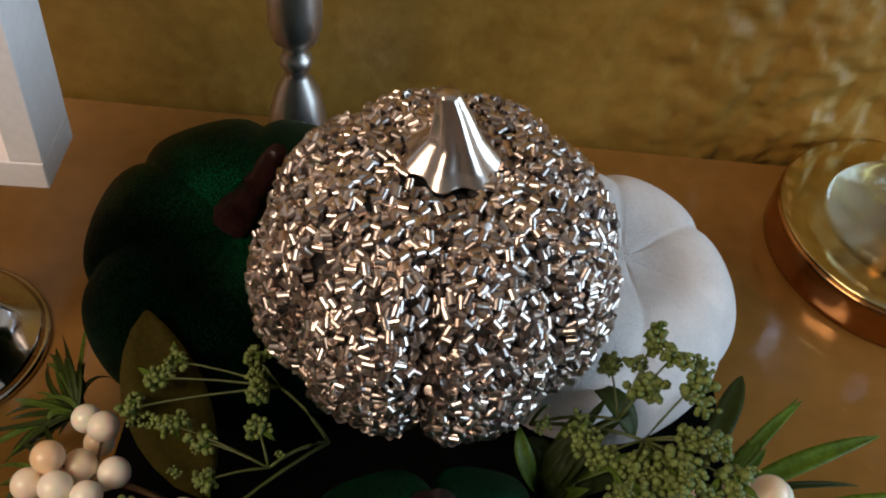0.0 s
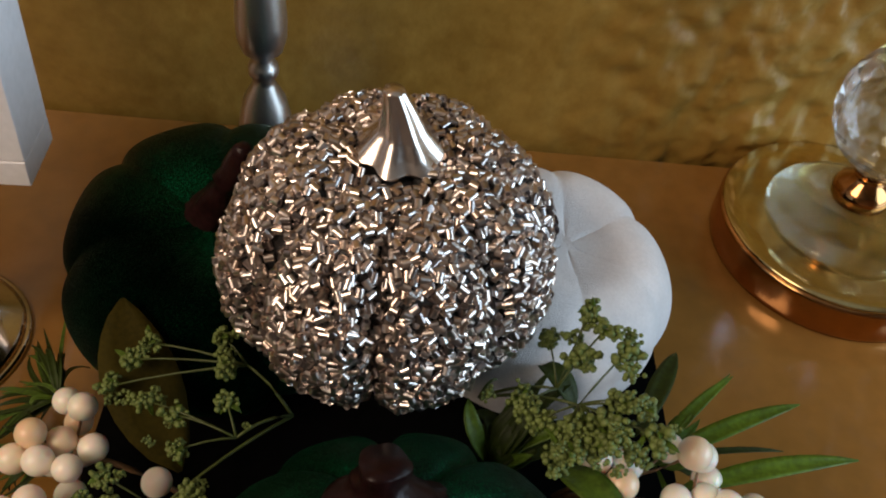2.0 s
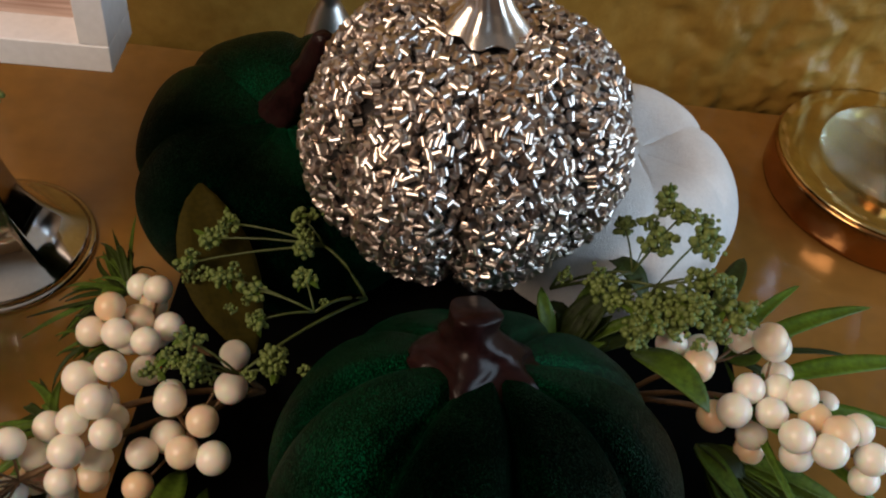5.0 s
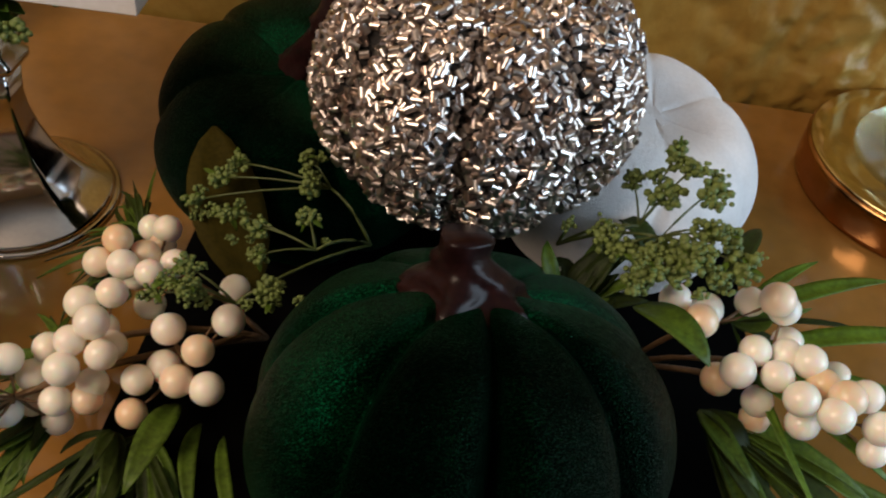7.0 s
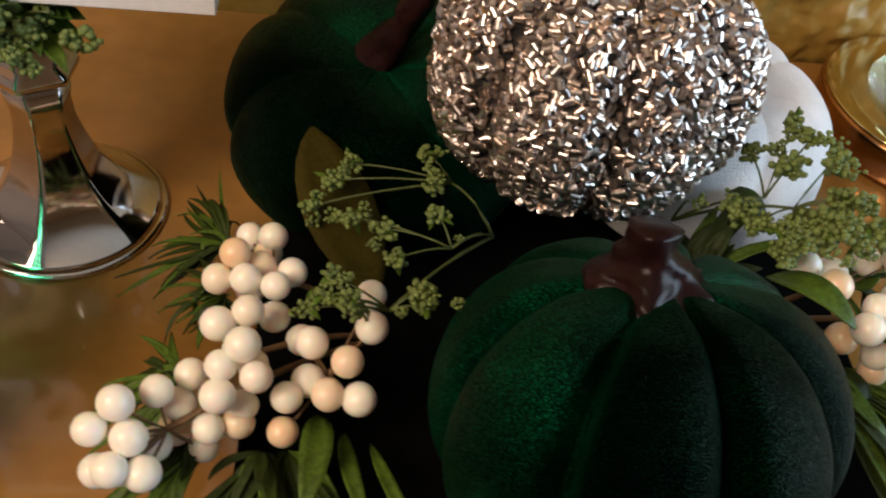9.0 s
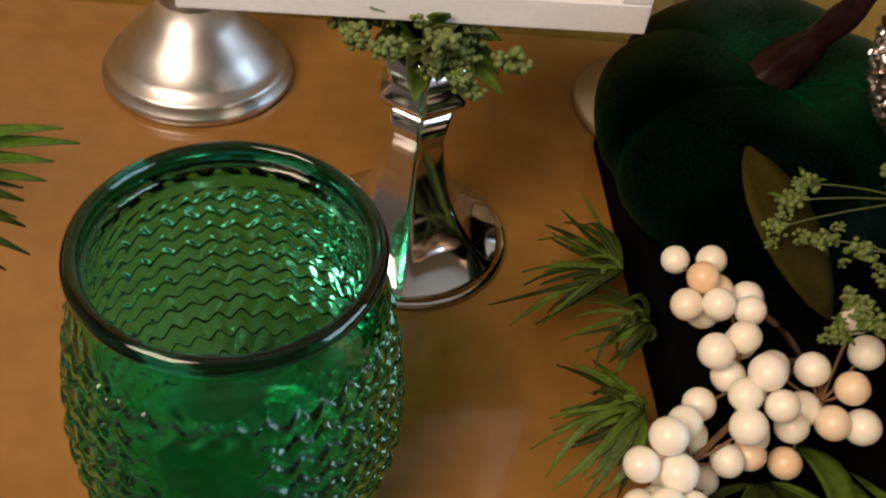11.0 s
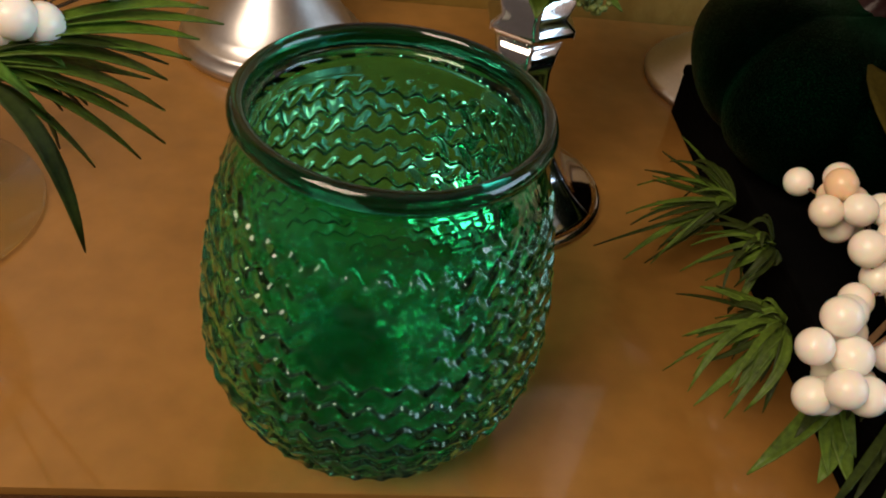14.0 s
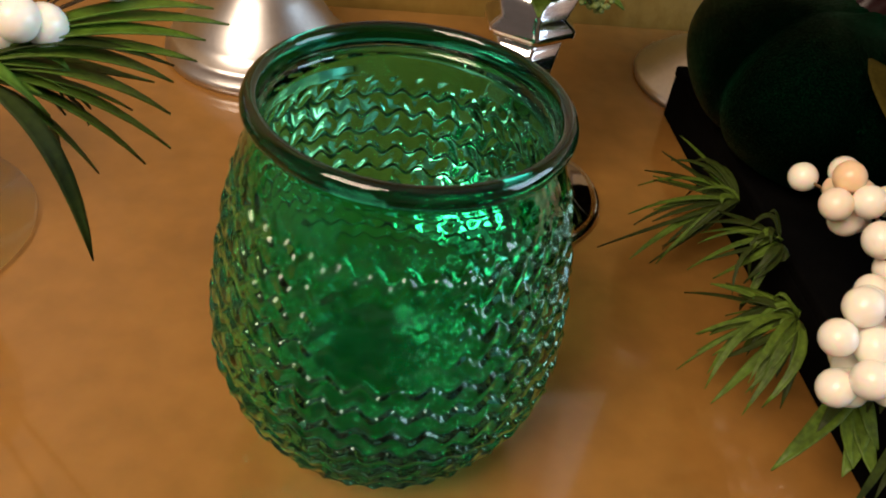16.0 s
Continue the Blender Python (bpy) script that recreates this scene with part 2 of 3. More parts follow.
def blade(a, b, width, sag=(0, 0, 0.01), fold=0.25, n=9, face=(0, 0, 1), peak=0.45):
    """A leaf from a to b: tapering at both ends, folded along its rib and bowed, with a little thickness."""
    bm = bmesh.new()
    pts = bent(a, b, sag, n)
    top, low = [], []
    for i, p in enumerate(pts):
        t = i / n
        d = (pts[min(i + 1, n)] - pts[max(i - 1, 0)]).normalized()
        side = d.cross(Vector(face))
        side = side.normalized() if side.length > 1e-6 else d.orthogonal().normalized()
        up = side.cross(d).normalized()
        w = 0.5 * width * (math.sin(math.pi * min(1, max(0, t ** (math.log(0.5) / math.log(peak))))) ** 0.8 + 0.06)
        th = 0.00025
        rise = up * (w * fold)
        row = [p - side * w + rise, p - side * w * 0.5 + rise * 0.35, p, p + side * w * 0.5 + rise * 0.35, p + side * w + rise]
        top.append([bm.verts.new(q + up * th) for q in row])
        low.append([bm.verts.new(q - up * th) for q in row])
    for A, flip in ((top, False), (low, True)):
        for r, s in zip(A, A[1:]):
            for k in range(4):
                f = (r[k], r[k + 1], s[k + 1], s[k])
                bm.faces.new(tuple(reversed(f)) if flip else f)
    for r, s, R, S in zip(top, top[1:], low, low[1:]):
        bm.faces.new((r[0], s[0], S[0], R[0]))
        bm.faces.new((s[4], r[4], R[4], S[4]))
    bm.faces.new(list(reversed(top[0])) + low[0])
    bm.faces.new(top[-1] + list(reversed(low[-1])))
    return bm


def ball(r, at=(0, 0, 0), u=20, v=12, bm=None):
    bm = bm or bmesh.new()
    bmesh.ops.create_uvsphere(bm, u_segments=u, v_segments=v, radius=r, matrix=Matrix.Translation(at))
    return bm


# ---- the setting ----
TURN = 0.4  # the table and the wall stand a little turned to the walk's axes
M_ROOM = pose(0, 0, 0, 0, 0, TURN)


def setting(name, bm, mat, label, category):
    ob = part(name, bm, mat, flat=True)
    ob.matrix_world = M_ROOM
    return tagged(ob, label, category, kind="structure")


def crinkled_wall():
    """The wall behind the table: a sheet with soft folds and crushed relief."""
    bm = bmesh.new()
    nx, nz, w, h = 420, 170, 1.5, 0.62
    grid = []
    for i in range(nx + 1):
        col = []
        for j in range(nz + 1):
            x, z = -0.75 + w * i / nx, -0.02 + h * j / nz
            q = Vector((x * 26, 0, z * 26))
            d = 0.0022 * noise.noise(q) + 0.0016 * noise.noise(q * 2.7) + 0.0009 * noise.noise(q * 6)
            right = min(1, max(0, (x - 0.09) / 0.13))
            col.append(bm.verts.new((x, 0.208 + d * (0.25 + 2.5 * right) + 0.0042 * right * abs(noise.noise(q * 4.1)) + 0.0012 * right * noise.noise(q * 9), z)))
        grid.append(col)
    for i in range(nx):
        for j in range(nz):
            bm.faces.new((grid[i][j], grid[i][j + 1], grid[i + 1][j + 1], grid[i + 1][j]))
    back = [bm.verts.new(v) for v in ((-0.75, 0.235, -0.02), (0.75, 0.235, -0.02), (0.75, 0.235, 0.60), (-0.75, 0.235, 0.60))]
    bm.faces.new(back)
    return bm


wall_back = setting("wall_back", crinkled_wall(), GOLD_WALL, "gold crushed textured wall covering behind the table", "wall")
smooth(wall_back.data)
setting("wall_north", box(4.2, 0.1, 2.5, 0, (0, 0.295, 0.45)), GOLD_WALL, "plain gold wall", "wall")
# unseen room shell, added for bounced light and for the beads to reflect
setting("wall_south", box(4.2, 0.1, 2.5, 0, (0, -2.6, 0.45)), WARM_PAINT, "unseen warm painted plain room wall, added for its bounced light", "wall")
setting("wall_west", box(0.1, 2.785, 2.5, 0, (-2.05, -1.1525, 0.45)), WARM_PAINT, "unseen warm painted plain room wall, added for its bounced light", "wall")


def pierced_wall():
    """The unseen side wall, built round the added window's opening."""
    bm = bmesh.new()
    for sy, sz, cy, cz in ((1.215, 2.5, -1.9375, 0.45), (0.070, 2.5, 0.205, 0.45), (1.5, 0.88, -0.58, -0.36), (1.5, 0.42, -0.58, 1.49)):
        m = Matrix.Translation((2.05, cy, cz)) @ Matrix.Diagonal((0.1, sy, sz, 1))
        bmesh.ops.create_cube(bm, size=1.0, matrix=m)
    return bm


setting("wall_east", pierced_wall(), GREY_PAINT, "unseen grey painted room wall with an added window opening", "wall")
setting("floor", box(4.4, 3.2, 0.1, 0, (0, -1.2, -0.85)), FLOOR, "dark floor below the table", "floor")
setting("ceiling", box(4.4, 3.2, 0.1, 0, (0, -1.2, 1.75)), CEILING, "unseen plain cream ceiling, added for its bounced light", "ceiling")

table = thing("console_table")
tagged(table, "polished orange-brown wooden console table with a glossy top", "table")
part("tabletop", box(1.9, 0.372, 0.022, 0.0, (0, 0.0180, -0.011)), WOOD, table, flat=True)
part("edge_band", box(1.9, 0.020, 0.0215, 0.004, (0, -0.1785, -0.01125)), WOOD_DARK, table, "dark wooden front edge", flat=True)
part("apron", box(1.84, 0.32, 0.09, 0.002, (0, 0.022, -0.067)), WOOD_DARK, table, "dark wooden apron", flat=True)
for sx in (-0.88, 0.88):
    for sy in (-0.12, 0.14):
        part("leg", box(0.05, 0.05, 0.688, 0.004, (sx, sy, -0.456)), WOOD_DARK, table, flat=True)
table.matrix_world = M_ROOM

riser = thing("display_riser", (0.020, -0.050, 0))
tagged(riser, "low matt black riser box under the pumpkins", "riser")
part("lid", box(0.27, 0.284, 0.006, 0.0015, (0, 0, 0.028)), BLACK, riser, flat=True)
for sx in (-1, 1):
    part("side_panel", box(0.006, 0.282, 0.0248, 0.001, (sx * 0.1315, 0, 0.0124)), BLACK, riser, flat=True)
for sy in (-1, 1):
    part("end_panel", box(0.2566, 0.006, 0.0248, 0.001, (0, sy * 0.138, 0.0124)), BLACK, riser, flat=True)

# unseen side window, added behind the cool side lamp
window = thing("added_window")
tagged(window, "unseen white framed window, added to the grey side wall", "window", kind="structure")
for cz in (0.105, 1.255):
    part("window_frame", box(0.06, 1.496, 0.05, 0.004, (2.05, -0.58, cz)), FRAME_WHITE, window, flat=True)
for cy in (-1.303, -0.58, 0.143):
    part("window_frame", box(0.058, 0.05, 1.098, 0.004, (2.05, cy, 0.68)), FRAME_WHITE, window, flat=True)
for cy in (-0.9415, -0.2185):
    part("pane", box(0.006, 0.670, 1.094, 0, (2.05, cy, 0.68)), VASE_GLASS, window, flat=True)
window.matrix_world = M_ROOM

# ---- pumpkins ----


def pumpkin_point(u, v, R, Rz, lobes, depth, phase, dimple=0.32):
    """A point of a ribbed body; u goes round, v from the top down."""
    crease = (1 - abs(math.sin(lobes * (u + phase) / 2))) ** 2.7
    s = math.sin(v)
    wob = 1 + 0.018 * math.sin(2 * u + 1.3 * phase) + 0.012 * math.sin(5 * u + 2)
    rho = R * wob * s ** 0.86 * (1 - depth * crease * min(1, s * 1.6))
    z = Rz * math.cos(v) * (1 - dimple * math.exp(-(s / 0.42) ** 2)) * (1 - 0.35 * depth * crease)
    return Vector((rho * math.cos(u), rho * math.sin(u), z))


def pumpkin_body(R, Rz, lobes, depth, phase, nu=168, nv=72, dimple=0.32):
    bm = bmesh.new()
    rows = []
    for j in range(1, nv):
        v = math.pi * j / nv
        rows.append([bm.verts.new(pumpkin_point(2 * math.pi * i / nu, v, R, Rz, lobes, depth, phase, dimple)) for i in range(nu)])
    for a, b in zip(rows, rows[1:]):
        for i in range(nu):
            bm.faces.new((a[i], b[i], b[(i + 1) % nu], a[(i + 1) % nu]))
    bm.faces.new(list(reversed(rows[0])))
    bm.faces.new(rows[-1])
    bmesh.ops.recalc_face_normals(bm, faces=bm.faces)
    return bm


def stem_mesh(points, radii, folds, fold_depth, n=48, crumple=0.0, seed=0, m=26):
    """A stem with lengthwise folds, flared at its foot, through points."""
    bm = bmesh.new()
    pts = [Vector(p) for p in points]
    rings = []
    for j in range(m + 1):
        t = j / m * (len(pts) - 1)
        k = min(int(t), len(pts) - 2)
        p = pts[k].lerp(pts[k + 1], t - k)
        r = radii[k] + (radii[k + 1] - radii[k]) * (t - k)
        ring = []
        for i in range(n):
            a = 2 * math.pi * i / n
            f = 1 + fold_depth * math.cos(folds * a + 1.5 * j / m) * (0.4 + 0.6 * (1 - j / m))
            q = Vector((math.cos(a), math.sin(a), 0)) * r * f
            q.z -= 0.25 * r * (f - 1) * (1 - j / m)
            w = (0.5 - 1.6 * abs(noise.noise(Vector((q.x * 75 + seed, q.y * 75, p.z * 75))))) * crumple
            ring.append(bm.verts.new(p + q * (1 + w)))
        rings.append(ring)
    for a, b in zip(rings, rings[1:]):
        for i in range(n):
            bm.faces.new((a[i], a[(i + 1) % n], b[(i + 1) % n], b[i]))
    bm.faces.new(list(reversed(rings[0])))
    bm.faces.new(rings[-1])
    return bm


def velvet_pumpkin(name, at, R, Rz, lobes, depth, phase, mat, label, tilt=(0, 0, 0), dimple=0.3):
    t = thing(name)
    part("body", pumpkin_body(R, Rz, lobes, depth, phase, dimple=dimple), mat, t)
    t.matrix_world = pose(*at, *tilt)
    return tagged(t, label, "pumpkin", "velvet pumpkins")


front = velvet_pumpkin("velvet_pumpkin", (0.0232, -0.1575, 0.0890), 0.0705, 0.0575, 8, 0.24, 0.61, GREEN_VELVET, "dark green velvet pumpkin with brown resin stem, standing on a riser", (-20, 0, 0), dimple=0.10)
part("stem", stem_mesh([(-0.004, 0.001, 0.0440), (-0.004, 0.001, 0.0510), (-0.005, 0.0005, 0.0560), (-0.007, -0.0012, 0.0640), (-0.008, -0.0025, 0.0710)], [0.0205, 0.0185, 0.0120, 0.0080, 0.0072], 4, 0.18, n=30, m=20, crumple=0.50), BROWN_RESIN, front, "crumpled glossy brown resin stem")
# turned so that its painted sheen side lies towards the back right
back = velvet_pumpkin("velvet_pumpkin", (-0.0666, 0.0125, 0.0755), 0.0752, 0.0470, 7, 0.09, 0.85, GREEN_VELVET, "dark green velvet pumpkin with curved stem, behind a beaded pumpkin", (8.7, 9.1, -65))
part("stem", stem_mesh([(-0.0098, -0.0020, 0.030), (-0.0064, 0.0052, 0.038), (-0.0026, 0.0122, 0.052), (0.0013, 0.0181, 0.068), (0.0039, 0.0225, 0.082)], [0.011, 0.0085, 0.0068, 0.0060, 0.0030], 4, 0.18, n=20, m=14, crumple=0.40, seed=7), BROWN_RESIN, back, "curved glossy brown resin stem")
white = velvet_pumpkin("velvet_pumpkin", (0.0825, 0.0045, 0.0825), 0.0632, 0.0520, 6, 0.065, 0.42, WHITE_VELVET, "white velvet pumpkin with a dark stem beside the beaded one", (4, 12, 0))
part("stem", stem_mesh([(-0.010, 0.004, 0.024), (-0.012, 0.003, 0.034), (-0.013, 0.001, 0.044), (-0.014, -0.002, 0.050)], [0.010, 0.007, 0.0050, 0.0042], 5, 0.15, crumple=0.4, seed=3), BROWN_RESIN, white, "dark resin stem")

# the beaded pumpkin: a dark core under thousands of short metal tubes
BC = Vector((0.0118, -0.0357, 0.1460))
BR, BZ, BL, BD, BP = 0.0622, 0.0524, 8, 0.21, 0.03
beaded = thing("beaded_pumpkin")
tagged(beaded, "pumpkin covered in silver and bronze bugle beads, with a silvered stem", "pumpkin")
part("core", pumpkin_body(BR, BZ, BL, BD, BP, 128, 56, 0.2), BEAD_CORE, beaded, "dark core between the beads")
part("stem", stem_mesh([(0.001, 0.006, 0.0450), (0.001, 0.006, 0.0485), (0.001, 0.006, 0.0540), (-0.001, 0.007, 0.0630), (-0.003, 0.007, 0.0700)], [0.0168, 0.0130, 0.0086, 0.0056, 0.0036], 7, 0.10, n=72), SILVER_STEM, beaded, "fluted silvered stem")


def bead_shape(length, radius, n=8):
    """A round tube with sunk ends, as vertices and faces along x; the last 2 n + 2 faces are its ends."""
    vs = []
    for x, r in ((-0.5, 1.0), (0.5, 1.0), (-0.5, 1.0), (-0.46, 0.55), (0.5, 1.0), (0.46, 0.55)):
        for k in range(n):
            a = 2 * math.pi * k / n
            vs.append((x * length, r * radius * math.cos(a), r * radius * math.sin(a)))
    ring = lambda i, j: [(n * i + k, n * i + (k + 1) % n, n * j + (k + 1) % n, n * j + k) for k in range(n)]
    fs = ring(0, 1) + ring(3, 2) + ring(4, 5) + [tuple(range(4 * n - 1, 3 * n - 1, -1)), tuple(range(5 * n, 6 * n))]
    return np.array(vs), fs


def bead_mesh(name, vs, fs, mat, n=8):
    me = bpy.data.meshes.new(name)
    me.from_pydata([tuple(v) for v in vs], [], fs)
    me.materials.append(mat)
    me.materials.append(BEAD_HOLE_SHADE)
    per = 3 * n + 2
    # shade inside a bead's hole is painted on its closed end discs
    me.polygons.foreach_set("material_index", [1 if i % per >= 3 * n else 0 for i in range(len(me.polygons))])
    me.polygons.foreach_set("use_smooth", [i % per < n for i in range(len(me.polygons))])
    me.update()
    return me


def lay_beads():
    rng = random.Random(5)
    vs0, fs0 = bead_shape(0.0035, 0.00155)
    single = bead_mesh("bead", vs0, fs0, BEAD_ONE)
    allv, allf, singles = [], [], 0
    count = 6600
    for i in range(count):
        v = math.acos(1 - 2 * (i + 0.5) / count) + rng.gauss(0, 0.012)
        u = i * 2.399963 + rng.gauss(0, 0.02)
        if not 0.16 < v < 2.95:
            continue
        p = pumpkin_point(u, v, BR, BZ, BL, BD, BP, 0.2)
        du = pumpkin_point(u + 0.01, v, BR, BZ, BL, BD, BP, 0.2) - p
        dv = pumpkin_point(u, v + 0.01, BR, BZ, BL, BD, BP, 0.2) - p
        nrm = dv.cross(du).normalized()
        if nrm.dot(p) < 0:
            nrm = -nrm
        a = 5.0 * noise.noise(p * 130) + rng.gauss(0, 0.7)
        t1 = du.normalized()
        t2 = nrm.cross(t1)
        x = (math.cos(a) * t1 + math.sin(a) * t2 + rng.gauss(0, 0.30) * nrm).normalized()
        y = nrm.cross(x).normalized()
        z = x.cross(y)
        roll = rng.uniform(0, math.pi)
        y, z = math.cos(roll) * y + math.sin(roll) * z, math.cos(roll) * z - math.sin(roll) * y
        size = rng.uniform(0.8, 1.15)
        m = Matrix((x * size, y * rng.uniform(0.9, 1.1), z)).transposed().to_4x4()
        m.translation = p + nrm * rng.uniform(-0.0005, 0.0026)
        if singles < 300 and p.y < -0.045 and abs(p.x) < 0.03 and -0.022 < p.z < 0.03:
            ob = new("bead", single)
            ob.parent = beaded
            ob.matrix_local = m
            singles += 1
            continue
        r3 = np.array(m.to_3x3())
        base = len(allv) * len(vs0)
        allv.append(vs0 @ r3.T + np.array(m.translation))
        allf += [tuple(base + k for k in f) for f in fs0]
    ob = new("bead_cover", bead_mesh("bead_cover", np.concatenate(allv), allf, BEAD))
    ob.parent = beaded
    tagged(ob, kind="stuff")


lay_beads()
beaded.matrix_world = Matrix.Translation(BC)

# ---- metal and glass holders ----
# small faceted candlestick with greenery
stick = thing("faceted_candlestick")
tagged(stick, "small mirror-chrome faceted candlestick holding green sprigs", "candlestick")
part("foot", lathe([(0.0495, 0), (0.0503, 0.0012), (0.0495, 0.0028), (0.0480, 0.0034), (0.02, 0.0036)], 72), CHROME, stick)
part("column", lathe([(0.0482, 0.0036), (0.0462, 0.0052), (0.0405, 0.0092), (0.0340, 0.0152), (0.0270, 0.0236), (0.0210, 0.0340), (0.0168, 0.0470), (0.0144, 0.0580), (0.0138, 0.0680), (0.0160, 0.0840)], 96, 6, 0.55, (0.003, 0.008)), CHROME, stick)
part("cup", lathe([(0.0150, 0.0840), (0.0208, 0.0870), (0.0208, 0.0905), (0.0160, 0.0940), (0.0222, 0.1130), (0.0200, 0.1130), (0.0140, 0.0980), (0.004, 0.0970)], 96, 6, 0.55), CHROME, stick)
stick.location = (-0.2228, 0.0082, 0)

tall = thing("tall_candlestick")
tagged(tall, "tall turned silver candlestick near the gold wall", "candlestick")
part("foot", lathe([(0.056, 0), (0.057, 0.003), (0.055, 0.006), (0.048, 0.009), (0.046, 0.013), (0.030, 0.024), (0.019, 0.036), (0.0155, 0.048)], 64), SILVER, tall)
part("shaft", lathe([(0.0155, 0.048), (0.0152, 0.068), (0.0120, 0.084), (0.0064, 0.095), (0.0056, 0.098), (0.0080, 0.1015), (0.0084, 0.1045), (0.0078, 0.1075), (0.0052, 0.1110), (0.0060, 0.1130), (0.0110, 0.1175), (0.0132, 0.1250), (0.0136, 0.1350), (0.0120, 0.1600), (0.0095, 0.1900), (0.0080, 0.2100)], 64), SILVER, tall)
part("candle_cup", lathe([(0.008, 0.21), (0.022, 0.213), (0.023, 0.216), (0.014, 0.218), (0.014, 0.235), (0.011, 0.235), (0.011, 0.222)], 48), SILVER, tall)
tall.location = (-0.0640, 0.1282, 0.0)

pedestal = thing("round_candlestick")
tagged(pedestal, "silver candlestick with a stepped round foot, behind the frame", "candlestick")
part("foot", lathe([(0.0520, 0), (0.0535, 0.002), (0.0530, 0.006), (0.0505, 0.0075), (0.0510, 0.0100), (0.0490, 0.0125), (0.0450, 0.0135), (0.0430, 0.018), (0.0360, 0.028), (0.0260, 0.038), (0.0190, 0.050)], 72), SILVER, pedestal)
part("shaft", lathe([(0.0190, 0.050), (0.0165, 0.065), (0.0150, 0.09), (0.0180, 0.11), (0.0130, 0.13), (0.0120, 0.2), (0.0200, 0.21), (0.0200, 0.235), (0.017, 0.235), (0.016, 0.215)], 64), SILVER, pedestal)
pedestal.location = (-0.3425, 0.1340, 0)

lamp = thing("crystal_lamp_base")
tagged(lamp, "lamp base with gold disc foot, copper rim and faceted crystal ball", "lamp")
part("rim", lathe([(0.0715, 0), (0.0732, 0.0010), (0.0735, 0.004), (0.0735, 0.0215), (0.0728, 0.0235), (0.06, 0.0236)], 96), COPPER, lamp, "copper side of the disc")
part("disc", lathe([(0.0715, 0.0237), (0.0722, 0.0246), (0.0710, 0.0256), (0.0600, 0.0262), (0.0100, 0.0268)], 96), GOLD, lamp, "pale gold disc")
part("dome", lathe([(0.0470, 0.0270), (0.0478, 0.0285), (0.0460, 0.0310), (0.0360, 0.0360), (0.0200, 0.0400), (0.0110, 0.0415)], 64), DOME, lamp, "clear domed glass plate")
part("collar", lathe([(0.0110, 0.0420), (0.0160, 0.0440), (0.0170, 0.0500), (0.0150, 0.0550), (0.0095, 0.0590), (0.0090, 0.0640), (0.0120, 0.0660)], 48), COPPER, lamp, "copper collar")
bmc = bmesh.new()
bmesh.ops.create_uvsphere(bmc, u_segments=20, v_segments=11, radius=0.037, matrix=Matrix.Translation((0, 0, 0.1060)) @ Matrix.Diagonal((1, 1, 1.08, 1)))
part("crystal_ball", bmc, CRYSTAL, lamp, "faceted clear crystal ball", flat=True)
part("cap", lathe([(0.012, 0.1455), (0.014, 0.148), (0.009, 0.154), (0.008, 0.185)], 48), COPPER, lamp, "copper cap")
lamp.location = (0.2955, 0.1335, 0)
lamp.scale = (1.06, 1.06, 1.06)


def jar_body():
    """Rounded body with staggered rows of pillowed scales, a plain oval in front and a plain inner wall."""
    prof = [(0.000, 0.026), (0.003, 0.0330), (0.008, 0.0400), (0.016, 0.0468), (0.028, 0.0530), (0.042, 0.0566), (0.056, 0.0570), (0.072, 0.0556), (0.088, 0.0532), (0.104, 0.0500), (0.114, 0.0472), (0.119, 0.0452), (0.1225, 0.0440), (0.1255, 0.0438)]
    zs = np.array([p[0] for p in prof])
    rs = np.array([p[1] * 0.978 for p in prof])
    nu, nz, columns, pitch = 612, 290, 36, 0.0088
    bm = bmesh.new()
    rings = []
    for j in range(nz + 1):
        z = 0.1255 * j / nz
        r0 = float(np.interp(z, zs, rs))
        inband = min(1, max(0, (z - 0.004) / 0.006)) * min(1, max(0, (0.1135 - z) / 0.0045))
        ring = []
        for i in range(nu):
            a = 2 * math.pi * i / nu
            front_a = (a - math.radians(-96) + math.pi) % (2 * math.pi) - math.pi
            plain = 1 - math.exp(-((front_a / 0.37) ** 4 + ((z - 0.088) / 0.0155) ** 4))
            # rows of waves whose lower lips swell into staggered lumps
            wave = z / pitch + 0.19 * math.sin(a * columns) + 0.10 * noise.noise(Vector((math.cos(a) * 6, math.sin(a) * 6, z * 70)))
            f = wave - math.floor(wave)
            lump = 0.5 + 0.5 * math.cos(a * columns + math.pi * (math.floor(wave) % 2))
            swell = f ** 1.4 * (1 - f ** 7)
            groove = math.exp(-((f - 0.11) / 0.12) ** 2) * (0.15 + 0.85 * lump)
            d = inband * plain * (0.0022 * swell * (0.30 + 0.70 * lump) - 0.0014 * groove)
            d += 0.00025 * noise.noise(Vector((math.cos(a) * 9, math.sin(a) * 9, z * 220))) * inband
            ring.append(bm.verts.new(((r0 + d) * math.cos(a), (r0 + d) * math.sin(a), z)))
        rings.append(ring)
    inner = [(0.0405, 0.1255)] + [(float(np.interp(z, zs, rs)) - 0.0034, z) for z in np.linspace(0.122, 0.010, 40)] + [(0.036, 0.0075), (0.02, 0.0068), (0.004, 0.0066)]
    for r, z in inner:
        rings.append([bm.verts.new((r * math.cos(2 * math.pi * i / nu), r * math.sin(2 * math.pi * i / nu), z)) for i in range(nu)])
    for a, b in zip(rings, rings[1:]):
        for i in range(nu):
            bm.faces.new((a[i], a[(i + 1) % nu], b[(i + 1) % nu], b[i]))
    bm.faces.new(list(reversed(rings[0])))
    bm.faces.new(rings[-1])
    return bm


